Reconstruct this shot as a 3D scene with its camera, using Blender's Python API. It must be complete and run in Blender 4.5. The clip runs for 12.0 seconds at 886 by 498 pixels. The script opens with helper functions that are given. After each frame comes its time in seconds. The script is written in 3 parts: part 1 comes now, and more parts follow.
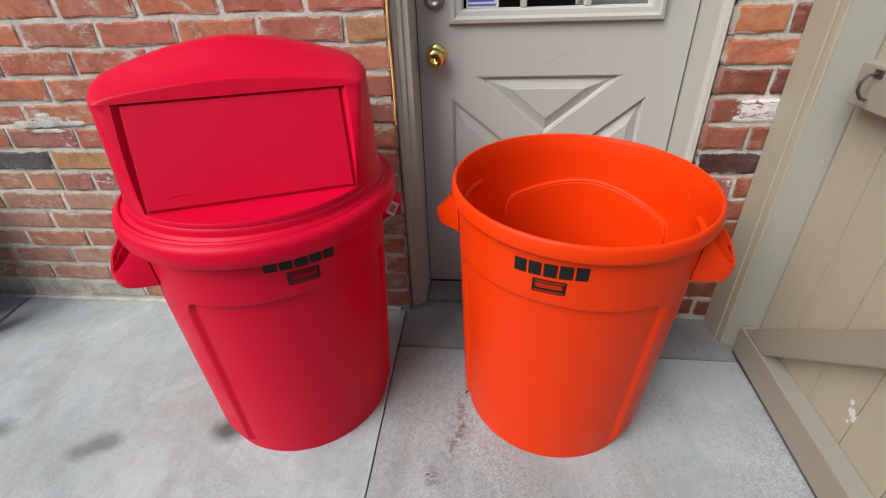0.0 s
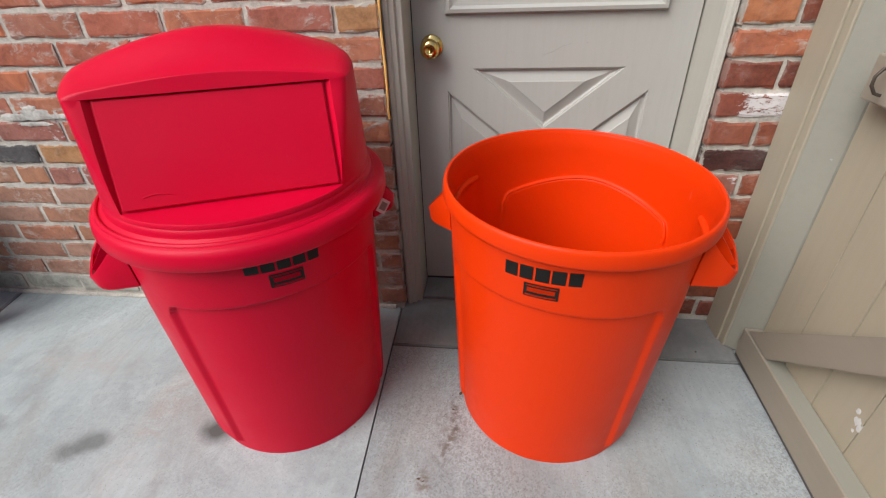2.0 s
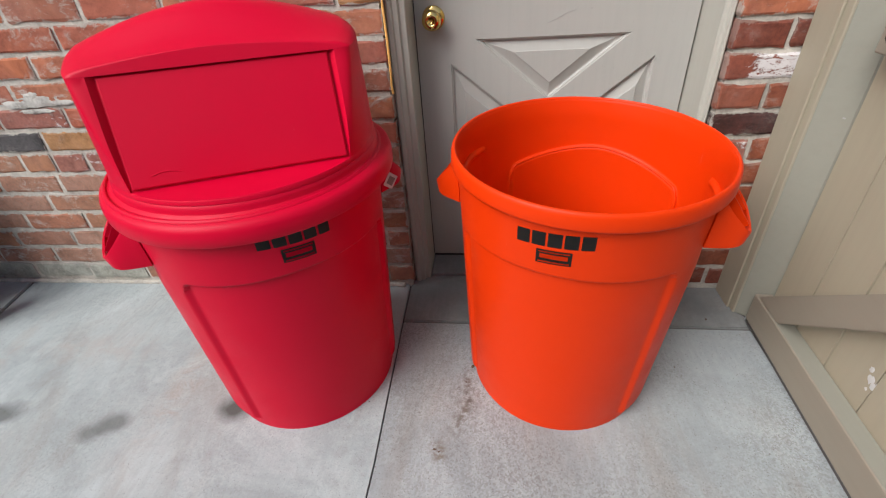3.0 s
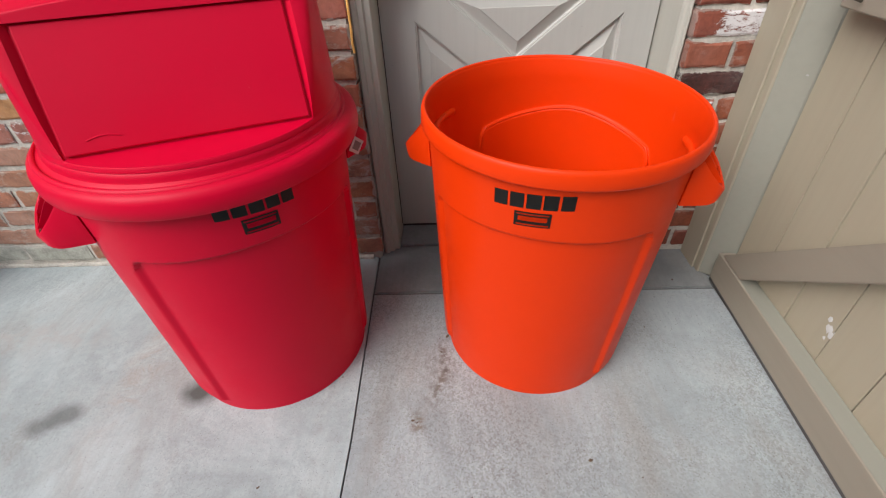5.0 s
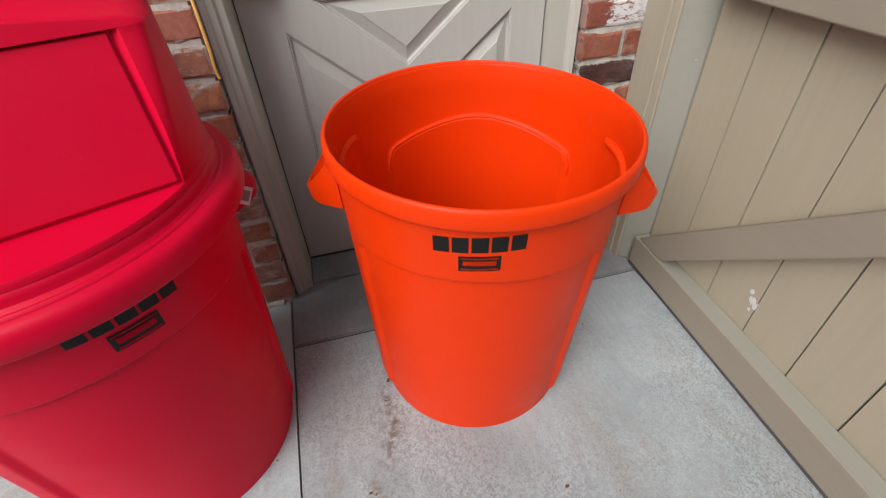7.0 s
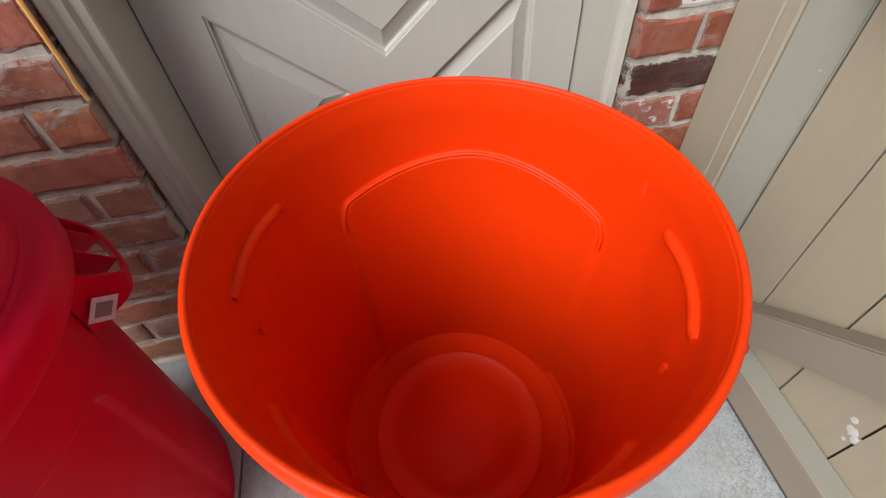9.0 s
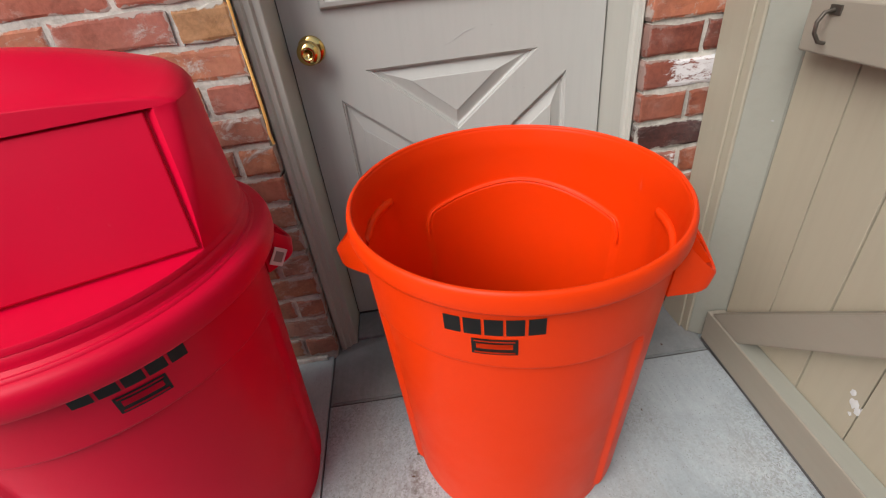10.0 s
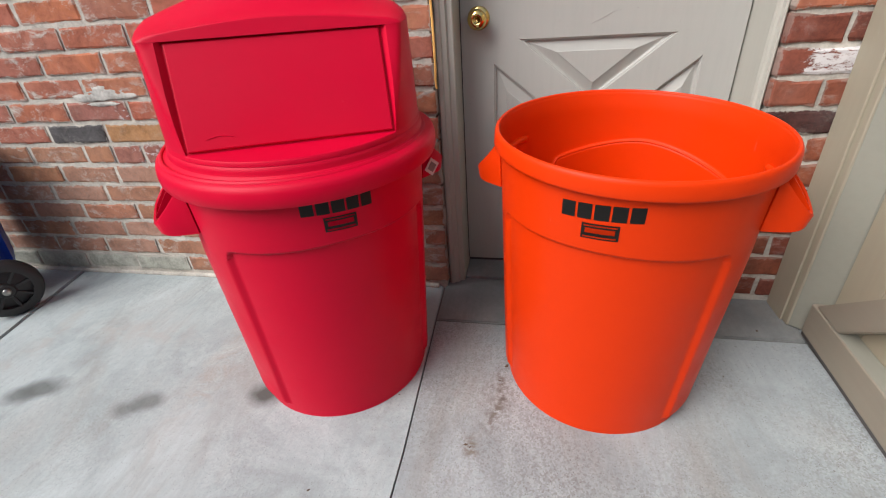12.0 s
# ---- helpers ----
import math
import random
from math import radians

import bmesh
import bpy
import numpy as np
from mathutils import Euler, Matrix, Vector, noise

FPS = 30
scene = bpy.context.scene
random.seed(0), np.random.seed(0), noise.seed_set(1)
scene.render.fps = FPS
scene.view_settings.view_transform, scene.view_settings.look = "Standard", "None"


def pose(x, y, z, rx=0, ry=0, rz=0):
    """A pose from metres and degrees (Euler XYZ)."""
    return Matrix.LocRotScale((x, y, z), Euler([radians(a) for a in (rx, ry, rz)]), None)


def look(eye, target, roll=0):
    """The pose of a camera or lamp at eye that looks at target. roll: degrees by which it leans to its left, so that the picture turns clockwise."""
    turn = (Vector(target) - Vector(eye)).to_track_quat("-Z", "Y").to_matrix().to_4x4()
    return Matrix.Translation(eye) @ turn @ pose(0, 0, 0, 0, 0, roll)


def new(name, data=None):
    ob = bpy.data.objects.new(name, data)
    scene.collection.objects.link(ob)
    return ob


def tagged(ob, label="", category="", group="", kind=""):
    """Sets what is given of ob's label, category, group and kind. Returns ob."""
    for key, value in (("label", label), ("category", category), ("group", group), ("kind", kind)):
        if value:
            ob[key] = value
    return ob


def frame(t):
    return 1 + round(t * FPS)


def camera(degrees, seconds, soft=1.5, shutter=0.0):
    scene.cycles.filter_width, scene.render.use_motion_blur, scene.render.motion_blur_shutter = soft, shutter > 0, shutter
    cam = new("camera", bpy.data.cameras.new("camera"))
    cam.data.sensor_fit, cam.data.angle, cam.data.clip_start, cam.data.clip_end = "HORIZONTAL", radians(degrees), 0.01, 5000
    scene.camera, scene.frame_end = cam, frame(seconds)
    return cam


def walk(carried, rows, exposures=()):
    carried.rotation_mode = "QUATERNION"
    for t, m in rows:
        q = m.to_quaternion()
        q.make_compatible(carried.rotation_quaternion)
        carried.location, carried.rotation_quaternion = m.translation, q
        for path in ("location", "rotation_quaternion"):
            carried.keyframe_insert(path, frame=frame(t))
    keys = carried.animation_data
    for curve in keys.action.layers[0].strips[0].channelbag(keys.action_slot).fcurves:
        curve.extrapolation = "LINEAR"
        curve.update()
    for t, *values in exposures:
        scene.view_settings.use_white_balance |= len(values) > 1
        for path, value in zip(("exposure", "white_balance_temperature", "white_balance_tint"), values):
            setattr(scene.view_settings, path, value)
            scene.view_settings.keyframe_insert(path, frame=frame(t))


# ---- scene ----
cam = camera(88.5, 12.0, soft=1.15)
PATH = [
    (0, (0.295, -1.338, 1.092), (0.108, 0.361, 0.055), -2.0),
    (0.5, (0.289, -1.323, 1.093), (0.093, 0.373, 0.050), -1.6),
    (1, (0.304, -1.301, 1.092), (0.106, 0.396, 0.051), -1.2),
    (1.5, (0.328, -1.285, 1.094), (0.124, 0.407, 0.047), -1.4),
    (2, (0.322, -1.292, 1.090), (0.115, 0.385, 0.019), -2.1),
    (2.5, (0.317, -1.298, 1.081), (0.101, 0.364, -0.012), -3.1),
    (3, (0.307, -1.307, 1.067), (0.087, 0.330, -0.062), -4.2),
    (3.2, (0.307, -1.312, 1.063), (0.107, 0.311, -0.089), -2.8),
    (5, (0.283, -1.285, 1.033), (0.220, 0.291, -0.196), -2.9),
    (5.5, (0.246, -1.245, 1.041), (0.296, 0.327, -0.195), -2.6),
    (6, (0.193, -1.239, 1.042), (0.370, 0.316, -0.203), -2.7),
    (6.5, (0.188, -1.216, 1.032), (0.496, 0.304, -0.232), -2.9),
    (7, (0.244, -1.114, 1.041), (0.597, 0.381, -0.240), -3.2),
    (7.5, (0.382, -0.879, 1.039), (0.613, 0.598, -0.289), -4.6),
    (7.7, (0.414, -0.788, 1.032), (0.631, 0.631, -0.360), -5.1),
    (8.5, (0.455, -0.675, 1.048), (0.590, 0.565, -0.500), -6.0),
    (9.3, (0.416, -0.803, 1.028), (0.631, 0.625, -0.355), -4.7),
    (9.5, (0.400, -0.889, 1.029), (0.586, 0.626, -0.262), -4.9),
    (10, (0.344, -1.073, 1.038), (0.409, 0.607, -0.045), -7.2),
    (10.5, (0.349, -1.201, 1.015), (0.155, 0.545, 0.059), -4.2),
    (11, (0.361, -1.304, 0.992), (0.031, 0.456, 0.098), -1.8),
    (11.5, (0.318, -1.365, 0.977), (-0.033, 0.371, 0.047), -2.7),
    (12, (0.286, -1.358, 0.971), (-0.065, 0.334, -0.037), -4.2),
]
walk(cam, [(t, look(eye, target, roll)) for t, eye, target, roll in PATH], [(0.0, 0.27), (7.0, 0.25), (8.6, 0.30), (9.6, 0.32), (10.5, 0.24), (12.0, 0.36)])

# ---------------------------------------------------------------- light
world = bpy.data.worlds.new("sky")
scene.world = world
world.use_nodes = True
wn, wl = world.node_tree.nodes, world.node_tree.links
sky = wn.new("ShaderNodeTexSky")
sky.sky_type, sky.sun_disc = "NISHITA", False
sky.sun_elevation, sky.sun_rotation = radians(45), radians(225)
sky.air_density, sky.dust_density, sky.ozone_density = 1.0, 3.0, 1.0
haze = wn.new("ShaderNodeHueSaturation")
haze.inputs["Saturation"].default_value = 0.75
wl.new(sky.outputs["Color"], haze.inputs["Color"])
wl.new(haze.outputs["Color"], wn["Background"].inputs["Color"])
wn["Background"].inputs["Strength"].default_value = 0.12
sun = new("sun", bpy.data.lights.new("sun", "SUN"))
sun.data.energy, sun.data.angle, sun.data.color = 3.0, radians(43), (0.965, 0.98, 1.0)
sun.matrix_world = look((-2.65, -2.6, 3.75), (0, 0, 0))


# ---------------------------------------------------------------- materials
class Nodes:
    """A small helper that strings shader nodes together."""

    def __init__(self, name, rough=0.6, metal=0.0, specular=0.5):
        self.mat = bpy.data.materials.new(name)
        self.mat.use_nodes = True
        self.tree = self.mat.node_tree
        self.bsdf = self.tree.nodes["Principled BSDF"]
        self.bsdf.inputs["Roughness"].default_value = rough
        self.bsdf.inputs["Metallic"].default_value = metal
        self.bsdf.inputs["Specular IOR Level"].default_value = specular
        self.position = self.tree.nodes.new("ShaderNodeNewGeometry").outputs["Position"]

    def link(self, a, b):
        self.tree.links.new(a, b)

    def node(self, kind, **inputs):
        n = self.tree.nodes.new(kind)
        for key, value in inputs.items():
            socket = n.inputs[key.replace("_", " ")]
            if isinstance(value, (int, float, tuple)):
                socket.default_value = value
            else:
                self.link(value, socket)
        return n

    def stretched(self, scale, shift=(0, 0, 0)):
        m = self.node("ShaderNodeMapping", Vector=self.position)
        m.inputs["Scale"].default_value = scale
        m.inputs["Location"].default_value = shift
        return m.outputs["Vector"]

    def noise(self, scale, detail=4.0, rough=0.55, vector=None, distortion=0.0):
        n = self.node("ShaderNodeTexNoise", Vector=vector or self.position, Scale=scale, Detail=detail, Roughness=rough, Distortion=distortion)
        return n.outputs["Fac"]

    def ramp(self, fac, stops):
        n = self.node("ShaderNodeValToRGB", Fac=fac)
        e = n.color_ramp.elements
        while len(e) < len(stops):
            e.new(0.5)
        for el, (at, colour) in zip(e, stops):
            el.position = at
            el.color = (*colour, 1) if isinstance(colour, tuple) else (colour, colour, colour, 1)
        return n.outputs["Color"]

    def mix(self, fac, a, b, blend="MIX"):
        n = self.tree.nodes.new("ShaderNodeMix")
        n.data_type, n.blend_type = "RGBA", blend
        for socket, value in ((n.inputs[0], fac), (n.inputs[6], a), (n.inputs[7], b)):
            if isinstance(value, tuple):
                socket.default_value = (*value, 1)
            elif isinstance(value, (int, float)):
                socket.default_value = value
            else:
                self.link(value, socket)
        return n.outputs[2]

    def math(self, op, a, b=0.0):
        n = self.tree.nodes.new("ShaderNodeMath")
        n.operation = op
        for socket, value in zip(n.inputs, (a, b)):
            if isinstance(value, (int, float)):
                socket.default_value = value
            else:
                self.link(value, socket)
        return n.outputs[0]

    def blot(self, centre, size, wobble=0.5):
        """1 inside a blurred patch round a place, 0 outside."""
        warp = self.node("ShaderNodeTexNoise", Vector=self.position, Scale=9.0, Detail=3.0)
        off = self.node("ShaderNodeVectorMath")
        off.operation = "MULTIPLY_ADD"
        self.link(warp.outputs["Color"], off.inputs[0])
        off.inputs[1].default_value = (wobble * 0.2,) * 3
        self.link(self.position, off.inputs[2])
        m = self.node("ShaderNodeMapping", Vector=off.outputs[0])
        m.vector_type = "POINT"
        m.inputs["Location"].default_value = tuple(-(c + wobble * 0.1) / s for c, s in zip(centre, size))
        m.inputs["Scale"].default_value = tuple(1 / s for s in size)
        length = self.node("ShaderNodeVectorMath")
        length.operation = "LENGTH"
        self.link(m.outputs["Vector"], length.inputs[0])
        return self.ramp(length.outputs["Value"], ((0.35, 1.0), (1.0, 0.0)))

    def bump(self, height, strength=0.3, distance=0.002, normal=None):
        n = self.node("ShaderNodeBump", Height=height, Strength=strength, Distance=distance)
        if normal:
            self.link(normal, n.inputs["Normal"])
        self.link(n.outputs["Normal"], self.bsdf.inputs["Normal"])
        return n.outputs["Normal"]

    def done(self, colour=None, rough=None):
        if isinstance(colour, tuple):
            self.bsdf.inputs["Base Color"].default_value = (*colour, 1)
        elif colour:
            self.link(colour, self.bsdf.inputs["Base Color"])
        if rough:
            self.link(rough, self.bsdf.inputs["Roughness"])
        return self.mat


def concrete(name, light, warm, aggregate):
    n = Nodes(name, 0.85, 0, 0.3)
    base = n.ramp(n.noise(2.3, 8, 0.66, distortion=0.5), ((0.36, tuple(c * 0.76 for c in light)), (0.5, light), (0.64, warm)))
    wash = n.noise(3.2, 5, 0.6, vector=n.stretched((1, 0.45, 1), (3, 1, 0)), distortion=1.2)
    base = n.mix(n.ramp(wash, ((0.45, 0.0), (0.75, 0.35))), base, tuple(c * 0.72 for c in light))
    base = n.mix(n.ramp(n.noise(60, 3), ((0.3, 0.0), (0.8, 0.35))), base, tuple(c * 0.7 for c in light))
    turned = n.node("ShaderNodeMapping", Vector=n.position)
    turned.inputs["Rotation"].default_value = (0, 0, radians(-24))
    turned.inputs["Scale"].default_value = (1.0, 0.28, 1.0)
    streaks = n.noise(4.6, 6, 0.66, vector=turned.outputs["Vector"], distortion=0.9)
    base = n.mix(n.ramp(streaks, ((0.50, 0.0), (0.66, 0.42))), base, (0.235, 0.215, 0.185))
    clouds = n.noise(5.5, 5, 0.6, vector=n.stretched((1, 0.7, 1), (8, 3, 0)), distortion=0.7)
    base = n.mix(n.ramp(clouds, ((0.52, 0.0), (0.68, 0.5))), base, tuple(min(1.0, c * 1.22) for c in light))
    vor = n.node("ShaderNodeTexVoronoi", Vector=n.position, Scale=170.0)
    grit = n.ramp(vor.outputs["Distance"], ((0.18, 1.0), (0.32, 0.0)))
    chance = n.ramp(n.noise(48, 3), ((0.53, 0.0), (0.65, 0.78)))
    area = n.ramp(n.noise(1.7, 3, 0.6, vector=n.stretched((1, 1, 1), (0.45, 0.2, 0))), ((0.42, 0.12), (0.62, 1.0)))
    pits = n.math("MULTIPLY", n.math("MULTIPLY", grit, chance), n.math("MULTIPLY", area, aggregate))
    base = n.mix(pits, base, (0.10, 0.085, 0.08))
    fine = n.node("ShaderNodeTexVoronoi", Vector=n.stretched((1, 1, 1), (0.31, 0.17, 0)), Scale=210.0)
    holes = n.math("MULTIPLY", n.ramp(fine.outputs["Distance"], ((0.16, 1.0), (0.30, 0.0))), n.ramp(n.noise(70, 3), ((0.50, 0.0), (0.58, 1.0))))
    base = n.mix(n.math("MULTIPLY", holes, 0.3 + 0.5 * aggregate), base, (0.15, 0.135, 0.125))
    brushed = n.noise(90, 4, 0.6, vector=n.stretched((1, 0.08, 1)))
    base = n.mix(n.ramp(brushed, ((0.4, 0.0), (0.75, 0.22))), base, tuple(c * 0.62 for c in light))
    stones = n.node("ShaderNodeTexVoronoi", Vector=n.position, Scale=230.0)
    tint = n.ramp(stones.outputs["Color"], ((0.2, (0.30, 0.25, 0.22)), (0.5, (0.5, 0.5, 0.5)), (0.8, (0.66, 0.64, 0.62))))
    base = n.mix(n.math("MULTIPLY", area, 0.55 * aggregate), base, tint, "OVERLAY")
    broken = n.ramp(n.noise(13, 6, 0.65, distortion=0.8), ((0.42, 0.0), (0.62, 1.0)))
    dotted = n.ramp(n.noise(48, 5, 0.7), ((0.44, 0.0), (0.56, 1.0)))
    for centre, size, colour, amount in (
        ((-1.12, -0.615, 0), (0.085, 0.05, 1), (0.08, 0.085, 0.08), 0.75),
        ((-1.17, -0.645, 0), (0.07, 0.05, 1), (0.08, 0.085, 0.08), 0.7),
        ((-0.755, -0.62, 0), (0.06, 0.045, 1), (0.09, 0.095, 0.09), 0.65),
        ((-0.795, -0.655, 0), (0.05, 0.045, 1), (0.09, 0.095, 0.09), 0.6),
        ((0.220, -0.53, 0), (0.055, 0.15, 1), (0.12, 0.105, 0.09), 0.42),
        ((-0.418, -0.556, 0), (0.075, 0.062, 1), (0.07, 0.07, 0.062), 0.92),
        ((0.236, -0.44, 0), (0.018, 0.05, 1), (0.13, 0.10, 0.08), 0.7),
        ((0.224, -0.55, 0), (0.016, 0.06, 1), (0.13, 0.10, 0.08), 0.7),
        ((0.230, -0.50, 0), (0.012, 0.03, 1), (0.10, 0.08, 0.07), 0.7),
        ((0.165, -0.656, 0), (0.032, 0.036, 1), (0.15, 0.115, 0.08), 0.7),
        ((-0.62, -0.42, 0), (0.07, 0.45, 1), (0.33, 0.26, 0.20), 0.45),
        ((-1.0, -0.35, 0), (0.30, 0.09, 1), (0.36, 0.33, 0.30), 0.5),
        ((-1.32, -0.45, 0), (0.05, 0.35, 1), (0.33, 0.31, 0.28), 0.5),
        ((0.20, 0.05, 0), (0.15, 0.07, 1), (0.15, 0.155, 0.16), 0.5),
        ((0.95, -0.03, 0), (0.02, 0.045, 1), (0.2, 0.17, 0.15), 0.6),
    ):
        base = n.mix(n.math("MULTIPLY", n.math("MULTIPLY", n.blot(centre, size, 0.35), amount), broken if max(size[:2]) > 0.15 else dotted if centre[0] > 0.1 else 1.0), base, colour)
    first = n.bump(n.noise(180, 3), 0.25, 0.002)
    n.bump(n.math("SUBTRACT", n.noise(14, 4), pits), 0.35, 0.003, first)
    return n.done(base)


def brick(name, colours, smear=0.5, spread=True, single=True, limed=None, drag=1.0):
    """Fired clay; a single brick has lime and mortar dragged over its borders."""
    n = Nodes(name, 0.8, 0, 0.3)
    world_place = n.position
    if spread:
        info = n.tree.nodes.new("ShaderNodeObjectInfo")
        own = n.node("ShaderNodeVectorMath")
        own.operation = "ADD"
        n.link(n.position, own.inputs[0])
        shift = n.node("ShaderNodeCombineXYZ")
        n.link(n.math("MULTIPLY", info.outputs["Random"], 37.0), shift.inputs[0])
        n.link(shift.outputs[0], own.inputs[1])
        n.position = own.outputs[0]
        steps = [(i / len(colours), c) for i, c in enumerate(colours)]
        base = n.ramp(info.outputs["Random"], steps)
    else:
        base = n.ramp(n.noise(7, 4), ((0.35, colours[0]), (0.65, colours[-1])))
    base = n.mix(n.ramp(n.noise(5.5, 3), ((0.4, 0.0), (0.7, 0.3))), base, tuple(0.5 * c + 0.12 for c in colours[-1]))
    blotch = n.noise(16, 6, 0.68, distortion=0.5)
    base = n.mix(n.ramp(blotch, ((0.38, 0.0), (0.66, 0.7))), base, tuple(0.42 * c for c in colours[0]))
    base = n.mix(n.ramp(n.noise(120, 3), ((0.4, 0.0), (0.75, 0.3))), base, tuple(1.35 * c for c in colours[-1]))
    lime = n.noise(15, 9, 0.74, vector=n.stretched((1, 1, 1.7), (2, 5, 1)), distortion=0.5)
    patch = n.noise(4.0, 2, vector=n.stretched((1, 1, 1.4), (7, 0, 3)))
    cover = n.math("MULTIPLY", n.ramp(lime, ((0.52, 0.0), (0.64, 1.0))), n.ramp(patch, ((0.42, 0.0), (0.56, 1.0))))
    base = n.mix(n.math("MULTIPLY", cover, smear), base, (0.48, 0.44, 0.39))
    if single:
        own = n.node("ShaderNodeSeparateXYZ", Vector=n.tree.nodes.new("ShaderNodeTexCoord").outputs["Object"])
        ends = n.math("MULTIPLY", n.math("SUBTRACT", 0.5, n.math("ABSOLUTE", own.outputs["X"])), 0.22)
        beds = n.math("MULTIPLY", n.math("SUBTRACT", 0.5, n.math("ABSOLUTE", own.outputs["Z"])), 0.065)
        inside = n.math("MINIMUM", ends, beds)
        ragged = n.math("SUBTRACT", n.math("ADD", inside, 0.0012), n.math("MULTIPLY", n.math("SUBTRACT", n.noise(22, 7, 0.7), 0.44), 0.042))
        border = n.ramp(n.math("MULTIPLY", ragged, 100.0), ((0.0, 0.9), (0.22, 0.0)))
        base = n.mix(n.math("MULTIPLY", border, drag), base, (0.375, 0.355, 0.31))
        cover = n.math("ADD", cover, border)
    if limed:
        across = n.node("ShaderNodeSeparateXYZ", Vector=world_place).outputs["X"]
        side = n.math("DIVIDE", n.math("SUBTRACT", across, limed[0]), limed[1])
        coat = n.math("ADD", n.math("MULTIPLY", n.math("MINIMUM", side, 1.0), 0.22), n.noise(34, 9, 0.8, vector=n.stretched((0.7, 1, 1.3), (4, 2, 9)), distortion=0.4))
        coat = n.ramp(coat, ((limed[2], 0.0), (limed[2] + 0.05, 1.0)))
        base = n.mix(coat, base, (0.64, 0.61, 0.60))
        cover = n.math("ADD", cover, coat)
    first = n.bump(n.noise(240, 4), 0.3, 0.0015)
    n.bump(n.math("ADD", n.noise(28, 5, 0.6), cover), 0.5, 0.003, first)
    return n.done(base)


def paint(name, colour, dirt, rough=0.5, grain=(1, 1, 0.06), worn=0.3):
    n = Nodes(name, rough, 0, 0.35)
    base = n.mix(n.ramp(n.noise(2.2, 4, 0.6), ((0.35, 0.0), (0.75, 0.35))), colour, tuple(0.86 * c for c in colour))
    fine = n.noise(55, 4, 0.6, vector=n.stretched(grain))
    base = n.mix(n.ramp(fine, ((0.45, 0.0), (0.8, 0.28))), base, tuple(0.8 * c for c in colour))
    scuff = n.math("MULTIPLY", n.ramp(n.noise(24, 6, 0.7, distortion=2.0), ((0.63, 0.0), (0.69, 1.0))), n.ramp(n.noise(3.1, 2), ((0.5, 0.0), (0.62, 1.0))))
    base = n.mix(n.math("MULTIPLY", scuff, worn), base, dirt)
    n.bump(fine, 0.12, 0.0012)
    return n.done(base)


def plastic(name, colour, rough=0.38, gloss=0.26):
    n = Nodes(name, rough, 0, gloss)
    base = n.mix(n.ramp(n.noise(3.0, 3), ((0.35, 0.0), (0.75, 0.22))), colour, tuple(0.82 * c for c in colour))
    marks = n.math("MULTIPLY", n.ramp(n.noise(34, 6, 0.7, vector=n.stretched((1, 1, 0.15)), distortion=1.5), ((0.66, 0.0), (0.71, 1.0))), n.ramp(n.noise(4, 2), ((0.52, 0.0), (0.64, 1.0))))
    base = n.mix(n.math("MULTIPLY", marks, 0.10), base, (0.85, 0.6, 0.55))
    n.bump(n.noise(420, 2), 0.1, 0.0006)
    return n.done(base, n.ramp(n.noise(9, 4), ((0.3, rough - 0.06), (0.7, rough + 0.1))))


def plain(name, colour, rough=0.5, metal=0.0, grain=30.0):
    n = Nodes(name, rough, metal)
    base = n.mix(n.ramp(n.noise(grain, 4), ((0.35, 0.0), (0.75, 0.4))), colour, tuple(0.7 * c for c in colour))
    n.bump(n.noise(grain * 6, 3), 0.1, 0.001)
    return n.done(base)


M_SLAB = concrete("concrete_slab", (0.312, 0.345, 0.350), (0.350, 0.372, 0.371), 0.9)
M_SLAB_SMOOTH = concrete("concrete_slab_smooth", (0.385, 0.435, 0.435), (0.42, 0.452, 0.447), 0.4)
M_STEP = concrete("concrete_threshold", (0.212, 0.221, 0.219), (0.275, 0.283, 0.276), 0.3)
M_SOIL_SHADE = plain("joint_dirt_and_shade", (0.10, 0.095, 0.09), 0.95)
M_MORTAR = brick("mortar", ((0.45, 0.415, 0.355), (0.58, 0.545, 0.475)), 0.4, False, False)
M_BRICK = brick("brick_red", ((0.359, 0.108, 0.063), (0.484, 0.161, 0.071), (0.377, 0.135, 0.09), (0.503, 0.198, 0.09), (0.269, 0.116, 0.09), (0.43, 0.125, 0.071), (0.34, 0.108, 0.071)), 0.95, drag=0.8)
M_BRICK_LOW = brick("brick_faded", ((0.348, 0.182, 0.124), (0.381, 0.24, 0.182), (0.331, 0.157, 0.091), (0.396, 0.182, 0.091), (0.281, 0.165, 0.124), (0.396, 0.165, 0.1)), 0.85)
M_BRICK_TAN = brick("brick_tan", ((0.351, 0.172, 0.07), (0.406, 0.211, 0.094)), 0.2, False)
M_BRICK_DARK = brick("brick_charcoal", ((0.055, 0.051, 0.051), (0.094, 0.086, 0.086)), 0.15, False)
M_BRICK_BROWN = brick("brick_burnt", ((0.043, 0.017, 0.014), (0.094, 0.027, 0.02)), 0.15, False)
M_BRICK_DEEP = brick("brick_deep_red", ((0.172, 0.043, 0.025), (0.234, 0.058, 0.031), (0.133, 0.035, 0.023), (0.312, 0.094, 0.043), (0.234, 0.066, 0.039)), 0.3, drag=0.3)
M_BRICK_GREY = brick("brick_cement_washed", ((0.328, 0.328, 0.273), (0.421, 0.421, 0.359)), 0.3, False)


